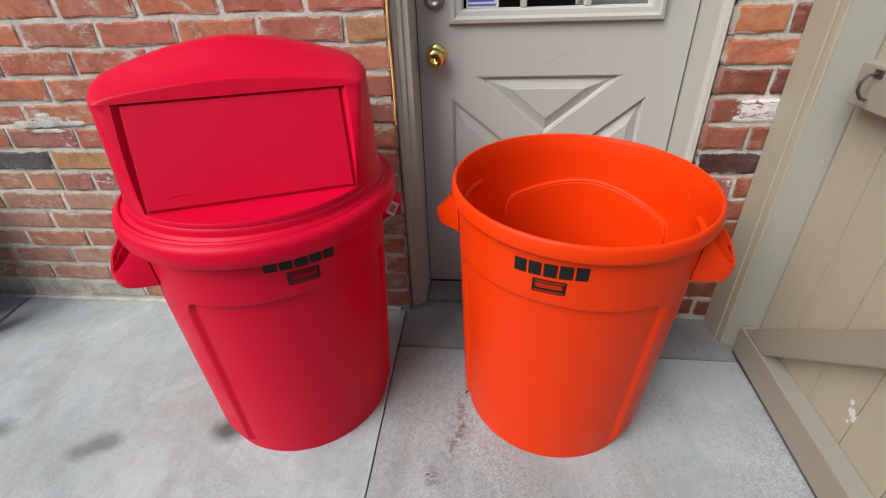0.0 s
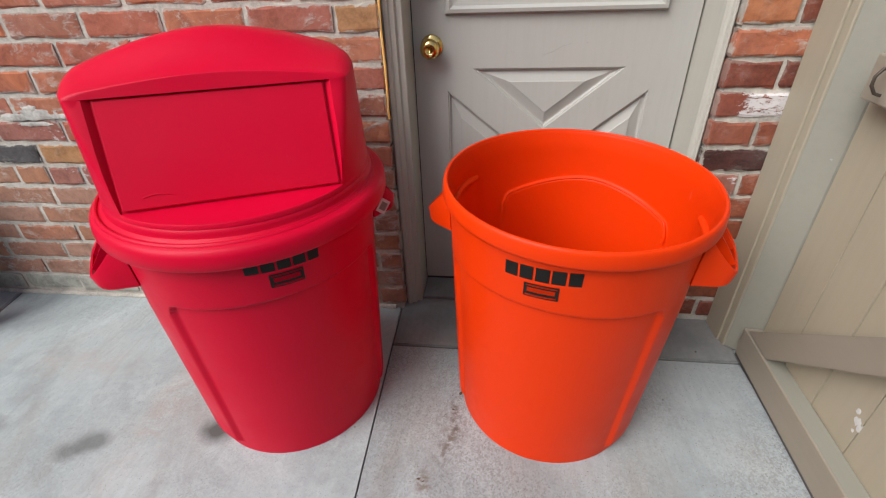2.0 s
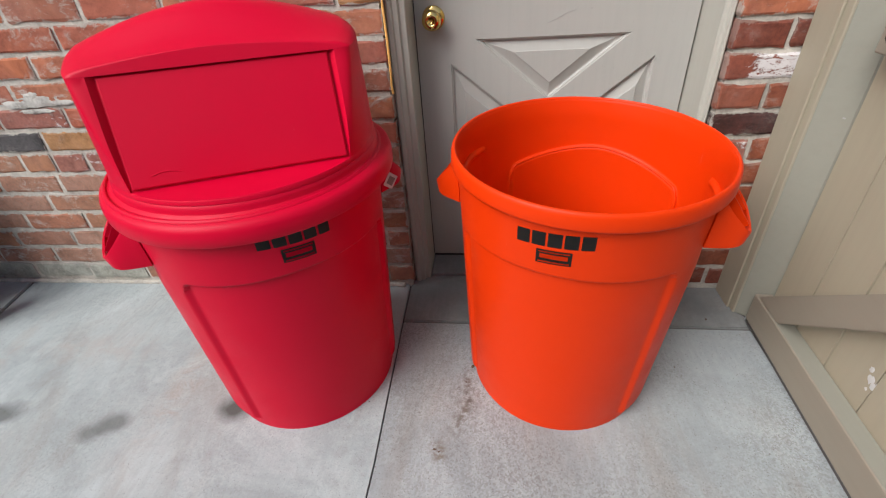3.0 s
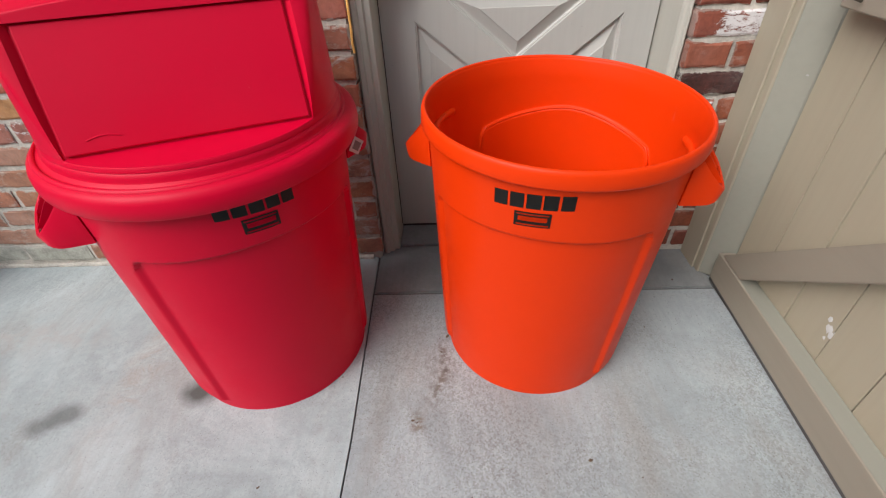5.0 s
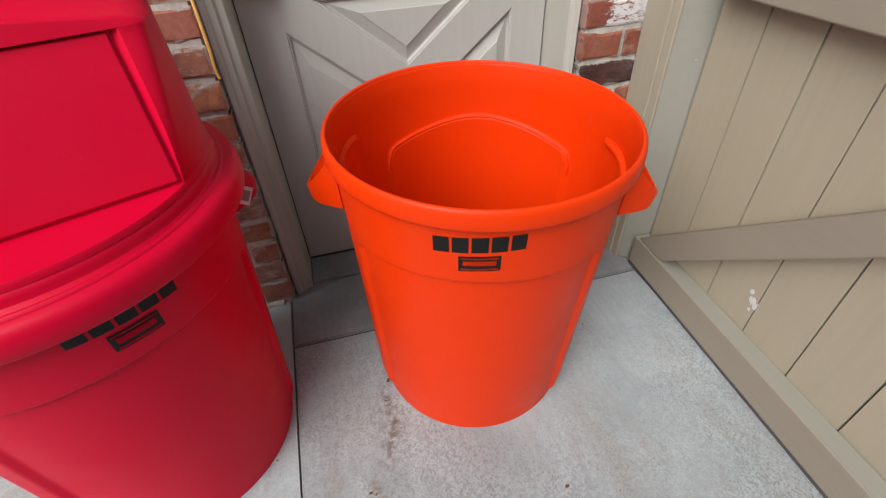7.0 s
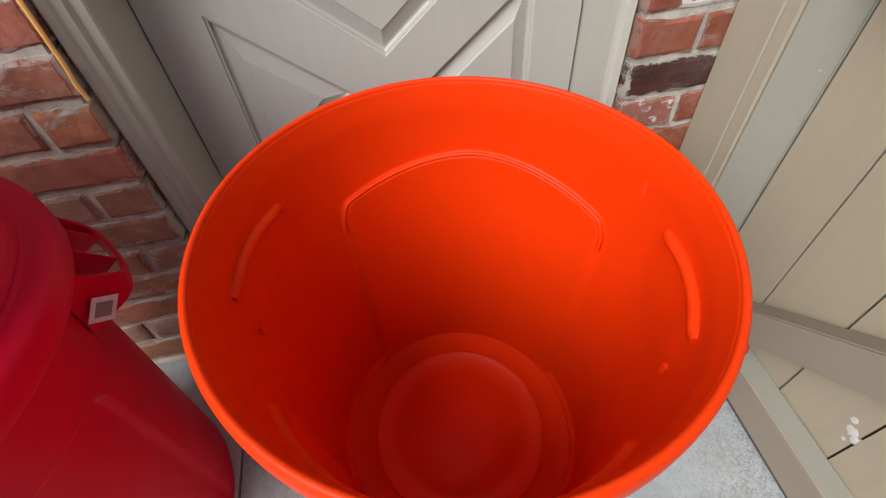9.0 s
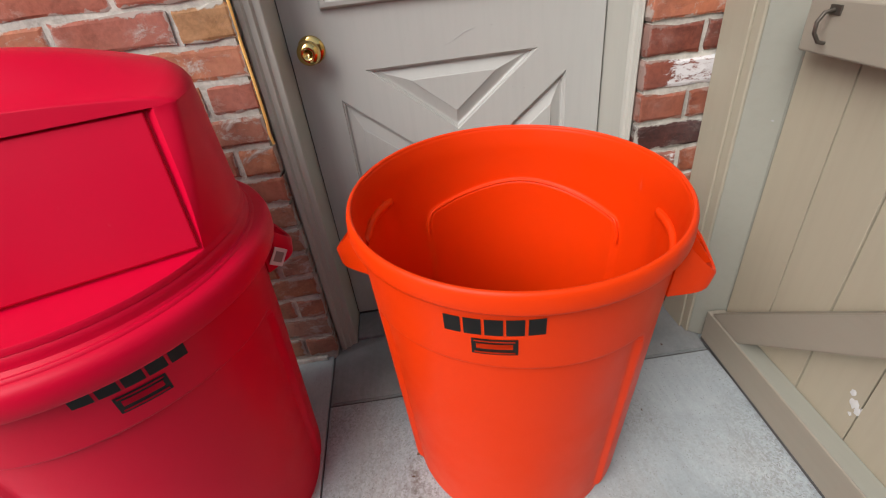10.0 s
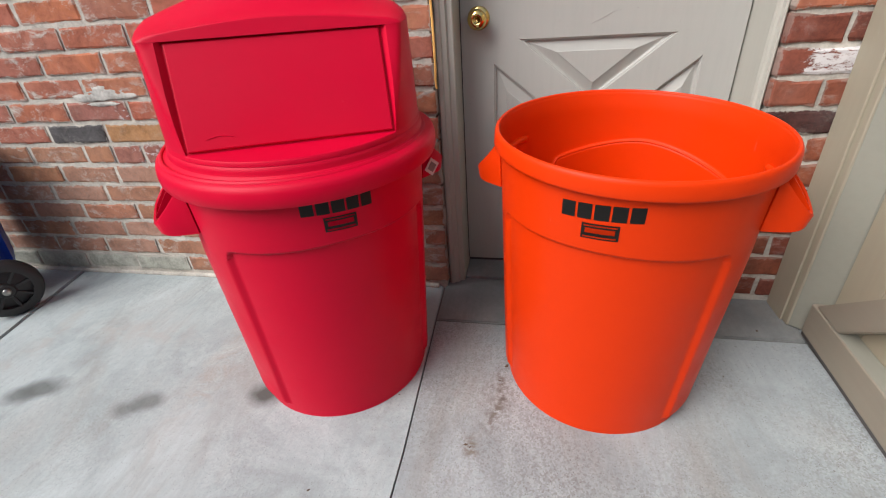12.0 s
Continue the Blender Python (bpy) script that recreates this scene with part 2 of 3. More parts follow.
M_BRICK_WHITE = brick("brick_whitewashed", ((0.203, 0.055, 0.035), (0.257, 0.07, 0.039)), 0.3, False, True, (0.948, 0.03, 0.655), 0.5)
M_BRICK_LIMED = brick("brick_limed", ((0.281, 0.101, 0.078), (0.328, 0.133, 0.094)), 0.4, False, True, (-1.18, 0.1, 0.76), 0.6)
M_BRICK_ORANGE = brick("brick_orange", ((0.39, 0.125, 0.047), (0.452, 0.172, 0.07)), 0.4, False)
M_BRICK_FAR = brick("brick_far", ((0.312, 0.101, 0.062), (0.406, 0.14, 0.07)), 0.6, False, False)
M_CEMENT = brick("cement_smear", ((0.448, 0.43, 0.385), (0.557, 0.538, 0.493)), 0.5, False, False)
M_SUN_GLINT = plain("amber_sun_glint", (0.85, 0.48, 0.14), 0.35)
M_DOOR = paint("door_paint", (0.416, 0.407, 0.373), (0.172, 0.156, 0.14), 0.42, (1, 1, 0.08), 0.25)
M_CASING = paint("casing_paint", (0.422, 0.409, 0.355), (0.195, 0.172, 0.14), 0.45, (1, 1, 0.05), 0.4)
M_GATE = paint("gate_paint", (0.381, 0.336, 0.247), (0.484, 0.429, 0.351), 0.55, (1, 1, 0.05), 0.25)
M_GATE_RAIL = paint("gate_rail_paint", (0.279, 0.244, 0.19), (0.34, 0.30, 0.25), 0.55, (1, 0.06, 1), 0.35)
M_POST = paint("post_paint", (0.348, 0.313, 0.234), (0.437, 0.406, 0.328), 0.55, (1, 1, 0.05), 0.45)
M_SAWN = paint("sawn_edge_paint", (0.26, 0.254, 0.209), (0.312, 0.25, 0.172), 0.6, (1, 0.06, 1), 0.4)
M_RED = plastic("red_plastic", (0.56, 0.0008, 0.026), 0.40, 0.15)
M_ORANGE = plastic("orange_plastic", (0.70, 0.037, 0.0015), 0.40, 0.16)
M_INK = plain("black_print", (0.02, 0.018, 0.016), 0.5)
M_WHITE = plain("white_label", (0.608, 0.601, 0.577), 0.5)
M_GREY = plain("grey_print", (0.195, 0.187, 0.172), 0.5)
M_SCUFF = plain("scuffed_paint", (0.36, 0.345, 0.32), 0.6)
M_BLUE_INK = plain("blue_print", (0.05, 0.10, 0.42), 0.4)
M_RED_INK = plain("red_print", (0.6, 0.04, 0.05), 0.4)
M_BRASS = plain("polished_brass", (0.80, 0.56, 0.20), 0.12, 1.0, 8)
M_NICKEL = plain("worn_nickel", (0.42, 0.40, 0.37), 0.3, 1.0, 20)
M_IRON = plain("black_iron", (0.09, 0.075, 0.06), 0.5, 0.6)
M_RUBBER = plain("black_rubber", (0.022, 0.022, 0.022), 0.55)
M_CART = plastic("blue_plastic", (0.012, 0.05, 0.35), 0.4)
M_DARK = plain("room_shade", (0.05, 0.048, 0.045), 0.9)
M_CURTAIN = plain("grey_blind", (0.195, 0.195, 0.195), 0.9)
M_GAP_SHADE = plain("gap_shade", (0.03, 0.028, 0.025), 0.8)
M_BLOCKER = paint("light_blocker_paint", (0.30, 0.26, 0.2), (0.2, 0.17, 0.13), 0.7, (1, 1, 0.05), 0.3)
M_LEAF = plain("dry_debris", (0.10, 0.065, 0.04), 0.9)


def glass():
    n = Nodes("window_glass", 0.02, 0, 0.5)
    n.bsdf.inputs["Transmission Weight"].default_value = 1.0
    n.bsdf.inputs["IOR"].default_value = 1.45
    return n.done((0.85, 0.88, 0.88))


M_GLASS = glass()


# ---------------------------------------------------------------- mesh helpers
def part(name, bm, material, parent=None, label="", smooth=False, angle=35):
    """Links a bmesh as one mesh object under a thing."""
    bmesh.ops.recalc_face_normals(bm, faces=bm.faces)
    me = bpy.data.meshes.new(name)
    bm.to_mesh(me)
    bm.free()
    me.materials.append(material)
    if smooth:
        me.shade_smooth()
        if angle:
            me.set_sharp_from_angle(angle=radians(angle))
    ob = new(name, me)
    if parent:
        ob.parent = parent
    if label:
        ob["label"] = label
    return ob


def box(x0, x1, y0, y1, z0, z1, bevel=0.0, segments=2, bm=None):
    bm = bm or bmesh.new()
    vs = [bm.verts.new((x, y, z)) for x in (x0, x1) for y in (y0, y1) for z in (z0, z1)]
    faces = [bm.faces.new([vs[i] for i in f]) for f in ((0, 1, 3, 2), (4, 6, 7, 5), (0, 4, 5, 1), (2, 3, 7, 6), (0, 2, 6, 4), (1, 5, 7, 3))]
    if bevel:
        edges = list({e for f in faces for e in f.edges})
        bmesh.ops.bevel(bm, geom=edges, offset=bevel, segments=segments, affect="EDGES", profile=0.5)
    return bm


def prism(points, axis, a, b, bevel=0.0):
    """A polygon of 2D points pushed along an axis from a to b."""
    bm = bmesh.new()

    def at(p, h):
        return {"x": (h, *p), "y": (p[0], h, p[1]), "z": (*p, h)}[axis]

    low, high = ([bm.verts.new(at(p, h)) for p in points] for h in (a, b))
    bm.faces.new(low), bm.faces.new(high[::-1])
    n = len(points)
    for i in range(n):
        bm.faces.new((low[i], high[i], high[(i + 1) % n], low[(i + 1) % n]))
    if bevel:
        bmesh.ops.bevel(bm, geom=bm.edges[:], offset=bevel, segments=2, affect="EDGES")
    return bm


def rings(bm, levels, count, close=False, caps=False):
    """Skins rings of points; a level is a function of the angle that gives (r, z)."""
    made = []
    for level in levels:
        row = []
        for i in range(count):
            a = 2 * math.pi * i / count
            r, z = level(a)
            row.append(bm.verts.new((r * math.sin(a), -r * math.cos(a), z)))
        made.append(row)
    pairs = list(zip(made, made[1:])) + ([(made[-1], made[0])] if close else [])
    for low, high in pairs:
        for i in range(count):
            j = (i + 1) % count
            bm.faces.new((low[i], low[j], high[j], high[i]))
    if caps:
        bm.faces.new(made[0][::-1]), bm.faces.new(made[-1])
    return bm


def lathe(profile, count=96, close=False, caps=False):
    return rings(bmesh.new(), [lambda a, p=p: p for p in profile], count, close, caps)


def tube(points, radius, count=10):
    """A round bar along points."""
    bm = bmesh.new()
    rows = []
    for i, p in enumerate(points):
        p = Vector(p)
        way = (Vector(points[min(i + 1, len(points) - 1)]) - Vector(points[max(i - 1, 0)])).normalized()
        side = way.orthogonal().normalized() if not rows else (side - side.dot(way) * way).normalized()
        up = way.cross(side)
        rows.append([bm.verts.new(p + radius * (math.cos(t) * side + math.sin(t) * up)) for t in (2 * math.pi * k / count for k in range(count))])
    for a, b in zip(rows, rows[1:]):
        for k in range(count):
            bm.faces.new((a[k], a[(k + 1) % count], b[(k + 1) % count], b[k]))
    bm.faces.new(rows[0][::-1]), bm.faces.new(rows[-1])
    return bm


def smoothstep(a, b, x):
    t = min(1.0, max(0.0, (x - a) / (b - a)))
    return t * t * (3 - 2 * t)


# ---------------------------------------------------------------- ground and slabs
ground = tagged(part("ground", box(-600, 600, -600, 600, -0.6, -0.008), M_SOIL_SHADE), "dark packed soil beneath the concrete slabs", "ground", kind="structure")
pavement = tagged(new("pavement"), "grey weathered concrete slabs with dark joints", "pavement", kind="structure")


def slab(points, material, name="slab"):
    bm = prism(points, "z", -0.14, 0.0)
    top = [e for e in bm.edges if all(v.co.z > -0.01 for v in e.verts)]
    bmesh.ops.bevel(bm, geom=top, offset=0.004, segments=2, affect="EDGES")
    return part(name, bm, material, pavement)


slab([(-1.583, 0.06), (-1.183, -2.3), (-1.183, -6), (-0.05, -6), (0.012, -0.7), (0.0, -0.19), (-0.004, 0.06)], M_SLAB_SMOOTH)
slab([(0.0165, -0.7), (-0.0455, -6), (1.06, -6), (1.106, -0.200), (0.0048, -0.1945)], M_SLAB)
slab([(0.005, -0.188), (1.106, -0.1935), (1.106, -0.13), (1.16, -0.13), (1.16, 0.06), (0.9, 0.06), (0.9, 0.2), (0.03, 0.2), (0.03, 0.06), (0.003, 0.06)], M_STEP, "threshold_slab")
slab([(-8, 0.06), (-8, -6), (-1.195, -6), (-1.195, -2.3), (-1.595, 0.06)], M_SLAB_SMOOTH)
slab([(1.112, -0.135), (1.066, -6), (6, -6), (6, -0.135)], M_SLAB_SMOOTH)


# plain unseen walls, added behind the camera to block low sky and sun
for name, x0, x1, y0, y1 in (("wall_south", -5.2, 3.2, -3.9, -3.7), ("wall_west", -5.2, -5.0, -3.7, 0.0), ("wall_east", 3.0, 3.2, -3.7, 0.0)):
    tagged(part(name, box(x0, x1, y0, y1, -0.02, 1.8), M_BLOCKER), "plain unseen wall added to hold back low light", "wall", kind="structure")


def debris(x, y, size, turn):
    bm = bmesh.new()
    rnd = random.Random(int(1000 * (x + 3)))
    n = 9
    low = [bm.verts.new((size * (0.5 + 0.6 * rnd.random()) * math.cos(2 * math.pi * i / n), 0.6 * size * (0.5 + 0.6 * rnd.random()) * math.sin(2 * math.pi * i / n), 0)) for i in range(n)]
    top = bm.verts.new((0, 0, 0.35 * size))
    bm.faces.new(low[::-1])
    for i in range(n):
        bm.faces.new((low[i], low[(i + 1) % n], top))
    ob = part("debris", bm, M_LEAF)
    ob.matrix_world = pose(x, y, 0.0, 0, 0, turn)
    return tagged(ob, "small dark dry crumb lying on the concrete", "debris", "crumbs on the concrete")


for crumb in ((0.575, -0.76, 0.007, 20), (0.246, -0.382, 0.009, 70), (0.160, -0.654, 0.006, 10), (0.172, -0.66, 0.004, 50), (0.23, -0.44, 0.005, 0), (0.30, -0.84, 0.004, 30), (0.83, -0.36, 0.004, 80), (0.99, -0.156, 0.006, 70), (-0.179, -0.814, 0.005, 35), (0.68, -0.80, 0.003, 60), (0.47, -0.79, 0.003, 10), (-0.04, -0.52, 0.004, 0)):
    debris(*crumb)

# ---------------------------------------------------------------- brick wall
PITCH, COURSE, FIRST = 0.2425, 0.0762, 0.018
LEFT_EDGE, RIGHT_EDGE = 0.016, 0.911
wall = tagged(new("wall_north"), "weathered red brick wall with smeared pale mortar", "brick wall", kind="structure")
bm = box(-8, LEFT_EDGE - 0.006, 0.0050, 0.3, -0.1, 3.0)
box(RIGHT_EDGE + 0.006, 6, 0.0050, 0.3, -0.1, 3.0, bm=bm)
box(LEFT_EDGE - 0.006, RIGHT_EDGE + 0.006, 0.006, 0.3, 2.13, 3.0, bm=bm)
part("mortar", bm, M_MORTAR, wall, "pale sandy mortar")

fillet = [(-2.30 + 0.04 * k, -0.001 + 0.003 * noise.noise(Vector((0.9 * k, 0, 0))), 0.004 + 0.003 * noise.noise(Vector((0.7 * k, 5, 0)))) for k in range(58)]
part("mortar_fillet", tube(fillet, 0.0095, 8), M_MORTAR, wall, "pale mortar fillet along the ground", True)

# ---------------------------------------------------------------- door opening
casing = tagged(new("door_casing"), "beige painted wooden door casing with moulded edges", "door casing", kind="structure")
left_profile = [(0.018, 0.23), (0.018, 0.030), (0.024, 0.024), (0.034, 0.026), (0.038, 0.034), (0.050, 0.036), (0.054, 0.046), (0.068, 0.048), (0.0705, 0.052), (0.0705, 0.23)]
right_profile = [(0.909, 0.23), (0.909, 0.030), (0.904, 0.024), (0.899, 0.026), (0.896, 0.036), (0.890, 0.040), (0.8865, 0.048), (0.8865, 0.23)]
part("jamb", prism(left_profile, "z", 0.0, 2.12), M_CASING, casing)
part("jamb", prism(right_profile, "z", 0.0, 2.12), M_CASING, casing)
part("head", box(0.018, 0.909, 0.03, 0.19, 2.06, 2.125, 0.003), M_CASING, casing)
part("threshold", box(0.073, 0.883, 0.06, 0.26, -0.02, 0.012, 0.004), M_STEP, casing, "worn grey sill")
bead = [(LEFT_EDGE + 0.004, 0.005, 0.705), (LEFT_EDGE + 0.0015, 0.004, 0.73), (LEFT_EDGE + 0.004, 0.004, 0.76), (LEFT_EDGE + 0.0045, 0.004, 0.85), (LEFT_EDGE + 0.002, 0.006, 0.95), (LEFT_EDGE + 0.005, 0.004, 1.05), (LEFT_EDGE + 0.003, 0.004, 1.3)]
part("caulk_bead", tube(bead, 0.0035, 8), M_SUN_GLINT, casing, "thin amber bead painted as a sun glint", True)

# ---------------------------------------------------------------- door
DX0, DX1, DY, DZ0, DZ1 = 0.0735, 0.8810, 0.18, 0.022, 2.055
door = tagged(new("door_1"), "closed beige cross-buck door with a nine-pane window", "door", kind="structure")
WX0, WX1, WZ0, WZ1 = 0.21, 0.752, 0.998, 1.86
XC, ZC, SUNK = 0.479, 0.555, 0.0125
PANELS = [
    [(0.252, 0.808), (0.706, 0.808), (XC, 0.622)],
    [(0.252, 2 * ZC - 0.808), (XC, 2 * ZC - 0.622), (0.706, 2 * ZC - 0.808)],
    [(0.175, 0.742), (0.403, ZC), (0.175, 2 * ZC - 0.742)],
    [(0.783, 0.742), (0.783, 2 * ZC - 0.742), (0.555, ZC)],
]
bm = box(DX0, WX0, DY, DY + 0.044, WZ0, DZ1)
box(WX1, DX1, DY, DY + 0.044, WZ0, DZ1, bm=bm)
box(WX0, WX1, DY, DY + 0.044, WZ1, DZ1, bm=bm)
box(DX0, DX1, DY + SUNK + 0.004, DY + 0.044, DZ0, WZ0, bm=bm)
edges = []
for loop in [[(DX0, DZ0), (DX1, DZ0), (DX1, WZ0), (DX0, WZ0)]] + PANELS:
    vs = [bm.verts.new((x, DY, z)) for x, z in loop]
    edges += [bm.edges.new((vs[k], vs[(k + 1) % len(vs)])) for k in range(len(vs))]
bmesh.ops.triangle_fill(bm, edges=edges, use_beauty=True, use_dissolve=False)
for x in (DX0, DX1):
    bm.faces.new([bm.verts.new(q) for q in ((x, DY, DZ0), (x, DY + SUNK + 0.004, DZ0), (x, DY + SUNK + 0.004, WZ0), (x, DY, WZ0))])
part("door_leaf", bm, M_DOOR, door)
part("weather_strip", box(DX1 + 0.0003, DX1 + 0.0052, DY + 0.022, DY + 0.04, DZ0, DZ1), M_GAP_SHADE, door, "dark strip painted as shade in the gap")
part("weather_strip", box(DX0 - 0.0027, DX0 - 0.0003, DY + 0.003, DY + 0.03, DZ0, DZ1), M_GAP_SHADE, door, "dark strip painted as shade in the gap")
part("door_sweep", box(DX0, DX1, DY + 0.001, DY + 0.03, 0.0125, DZ0 - 0.0005), M_GAP_SHADE, door, "dark strip painted as shade under the door")


def sunk_panel(points):
    """A sunk panel of the door: a stepped edge, a groove, a long bevel and a flat field."""
    c = Vector((sum(p[0] for p in points) / len(points), sum(p[1] for p in points) / len(points)))
    n = len(points)

    def inset(d):
        out = []
        for i in range(n):
            p, q, r = (Vector(points[k % n]) for k in (i - 1, i, i + 1))
            a, b = (q - p).normalized(), (r - q).normalized()
            na, nb = Vector((-a.y, a.x)), Vector((-b.y, b.x))
            if na.dot(c - q) < 0:
                na, nb = -na, -nb
            out.append(q + d * (na + nb) / (1 + na.dot(nb)))
        return out

    bm = bmesh.new()
    steps = [(0.0, 0.0), (0.0012, 0.0035), (0.0050, 0.0045), (0.0062, 0.0105), (0.0085, SUNK), (0.0125, SUNK), (0.0385, 0.0030), (0.0400, 0.0008), (0.0420, 0.0006)]
    rows = [[bm.verts.new((p.x, DY + h, p.y)) for p in inset(d)] for d, h in steps]
    for a, b in zip(rows, rows[1:]):
        for i in range(n):
            bm.faces.new((a[i], a[(i + 1) % n], b[(i + 1) % n], b[i]))
    bm.faces.new(rows[-1])
    return part("door_panel", bm, M_DOOR, door)


for points in PANELS:
    sunk_panel(points)

# window of the door
def picture_frame(x0, x1, z0, z1, wide, steps):
    bm = bmesh.new()
    rows = []
    for d, h in steps:
        d *= wide
        rows.append([bm.verts.new(p) for p in ((x0 + d, DY + h, z0 + d), (x1 - d, DY + h, z0 + d), (x1 - d, DY + h, z1 - d), (x0 + d, DY + h, z1 - d))])
    for a, b in zip(rows, rows[1:]):
        for i in range(4):
            bm.faces.new((a[i], a[(i + 1) % 4], b[(i + 1) % 4], b[i]))
    return bm


part("window_frame", picture_frame(0.171, 0.791, 0.957, 1.90, 0.042, ((0, 0.004), (0.0, -0.006), (0.12, -0.016), (0.35, -0.018), (0.55, -0.012), (0.85, -0.010), (1.0, -0.004), (1.0, 0.03))), M_DOOR, door)
for x in (0.3895, 0.5725):
    part("muntin", box(x - 0.009, x + 0.009, DY - 0.006, DY + 0.03, WZ0, WZ1, 0.003), M_DOOR, door)
for z in (1.285, 1.572):
    part("muntin", box(WX0, WX1, DY - 0.0045, DY + 0.028, z - 0.009, z + 0.009, 0.003), M_DOOR, door)
for x0, x1 in ((WX0, 0.3805), (0.3985, 0.5635), (0.5815, WX1)):
    for z0, z1 in ((WZ0, 1.276), (1.294, 1.563), (1.581, WZ1)):
        pane = part("pane", box(x0, x1, DY + 0.014, DY + 0.018, z0, z1), M_GLASS, door)
        pane.visible_shadow = False
notice = part("notice", box(0.222, 0.317, DY + 0.0115, DY + 0.0135, 1.000, 1.075), M_WHITE, door, "white window notice with blue and red lines")
for z0, z1, x1, m in ((1.052, 1.068, 0.312, M_BLUE_INK), (1.041, 1.046, 0.312, M_RED_INK), (1.030, 1.034, 0.312, M_RED_INK), (1.016, 1.026, 0.304, M_BLUE_INK), (1.005, 1.010, 0.31, M_BLUE_INK)):
    part("printed_line", box(0.227, x1, DY + 0.0105, DY + 0.0115, z0, z1), m, notice)


def round_on_door(name, profile, x, z, material, label):
    ob = part(name, lathe(profile, 40, caps=True), material, door, label, True, 0)
    ob.matrix_local = pose(x, DY, z, 90, 0, 0)
    return ob


knob_profile = [(0.034, 0.0), (0.0335, 0.003), (0.032, 0.005), (0.028, 0.007), (0.022, 0.009), (0.013, 0.011), (0.012, 0.028), (0.018, 0.031), (0.024, 0.036), (0.0275, 0.043), (0.0285, 0.050), (0.0270, 0.057), (0.023, 0.062), (0.017, 0.065), (0.011, 0.0665), (0.0105, 0.062), (0.0045, 0.062), (0.004, 0.060)]
round_on_door("knob", knob_profile, 0.129, 0.872, M_BRASS, "polished brass knob")
round_on_door("deadbolt", [(0.030, 0.0), (0.030, 0.005), (0.026, 0.014), (0.021, 0.017), (0.012, 0.018), (0.0115, 0.0165), (0.005, 0.0165)], 0.128, 1.028, M_NICKEL, "worn nickel deadbolt")
scratch = [(0.462, DY - 0.0002, 0.843), (0.487, DY - 0.0002, 0.852), (0.515, DY - 0.0002, 0.868), (0.541, DY - 0.0002, 0.874)]
part("scuff_mark", tube(scratch, 0.0008, 6), M_SCUFF, door, "thin grey scuff")
for x, z, s in ((0.585, 0.876, 0.0025), (0.096, 0.62, 0.003), (0.667, 0.71, 0.002)):
    part("scuff_mark", box(x - s, x + s, DY - 0.0006, DY + 0.001, z - 0.5 * s, z + 0.5 * s), M_SCUFF, door)

# room behind the panes; its dimness is painted as near-black walls
room = tagged(new("room_beyond"), "dark-coloured shell standing for the dim room behind the panes", "room", kind="structure")
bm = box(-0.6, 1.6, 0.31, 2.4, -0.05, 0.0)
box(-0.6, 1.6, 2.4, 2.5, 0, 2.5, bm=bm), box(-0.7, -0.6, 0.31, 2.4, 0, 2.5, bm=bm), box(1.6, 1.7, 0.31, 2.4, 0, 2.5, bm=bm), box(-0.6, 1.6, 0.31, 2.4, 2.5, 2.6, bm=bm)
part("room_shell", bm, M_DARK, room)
blind = tagged(part("blind", box(0.55, 0.80, 0.262, 0.268, 0.97, 1.88), M_CURTAIN), "grey fabric blind hanging behind the door panes", "blind")


# ---------------------------------------------------------------- fence post and gate
post = tagged(new("gate_post"), "tan painted square timber post against the brick wall", "post")
part("post_shaft", box(1.083, 1.172, -0.121, -0.002, 0.0, 1.75, 0.004), M_POST, post)
part("trim_board", prism([(1.085, -0.1235), (1.150, -0.170), (1.172, -0.170), (1.172, -0.1235)], "z", 0.004, 1.75, 0.002), M_SAWN, post, "pale slanting trim board")
part("post_strip", box(1.076, 1.083, -0.095, -0.002, 0.0, 1.75, 0.002), M_POST, post, "thin tan side strip")

gate = tagged(new("wooden_gate"), "tan painted board gate with rails and a diagonal brace", "gate")
gate.matrix_world = pose(1.098, -0.15, 0, 0, 0, -2.6)
BOARD_X = 0.052
rnd = random.Random(4)
for i in range(9):
    y1, y0 = -0.0225 - 0.1365 * i, -0.0225 - 0.1365 * (i + 1)
    off = rnd.uniform(-0.0025, 0.0025)
    part("board", box(BOARD_X + off, BOARD_X + 0.02 + off, y0 + 0.0021, y1 - 0.0021, 0.035, 1.62, 0.0004), M_GATE, gate)
    part("joint_strip", box(BOARD_X + 0.024, BOARD_X + 0.030, y0 - 0.012, y0 + 0.012, 0.035, 1.62), M_GAP_SHADE, gate, "dark strip added as shade behind the joint")
part("bottom_rail", box(0.0, BOARD_X - 0.003, -1.25, -0.018, 0.022, 0.120, 0.004), M_GATE_RAIL, gate)
part("rail_top_edge", box(0.003, BOARD_X - 0.004, -1.25, -0.10, 0.1195, 0.1215, 0.0005), M_SAWN, gate, "pale bare top edge")
part("ground_strip", box(0.010, 0.034, -1.25, -0.006, 0.0, 0.0215, 0.002), M_SOIL_SHADE, gate, "dark strip painted as shade beneath the gate")
dv = Vector((-0.754, 0.657))
nv = Vector((0.657, 0.754))
a = Vector((-0.033, 0.1225))
quad = [(-0.035, 0.1225), tuple(a + 1.30 * dv), tuple(a + 1.30 * dv - 0.080 * nv), (-0.150, 0.1225)]
part("diagonal_brace", prism(quad, "x", 0.0015, BOARD_X - 0.004, 0.003), M_GATE_RAIL, gate)
part("top_rail", box(0.0, BOARD_X - 0.003, -1.25, -0.064, 0.814, 0.905, 0.004), M_GATE_RAIL, gate)
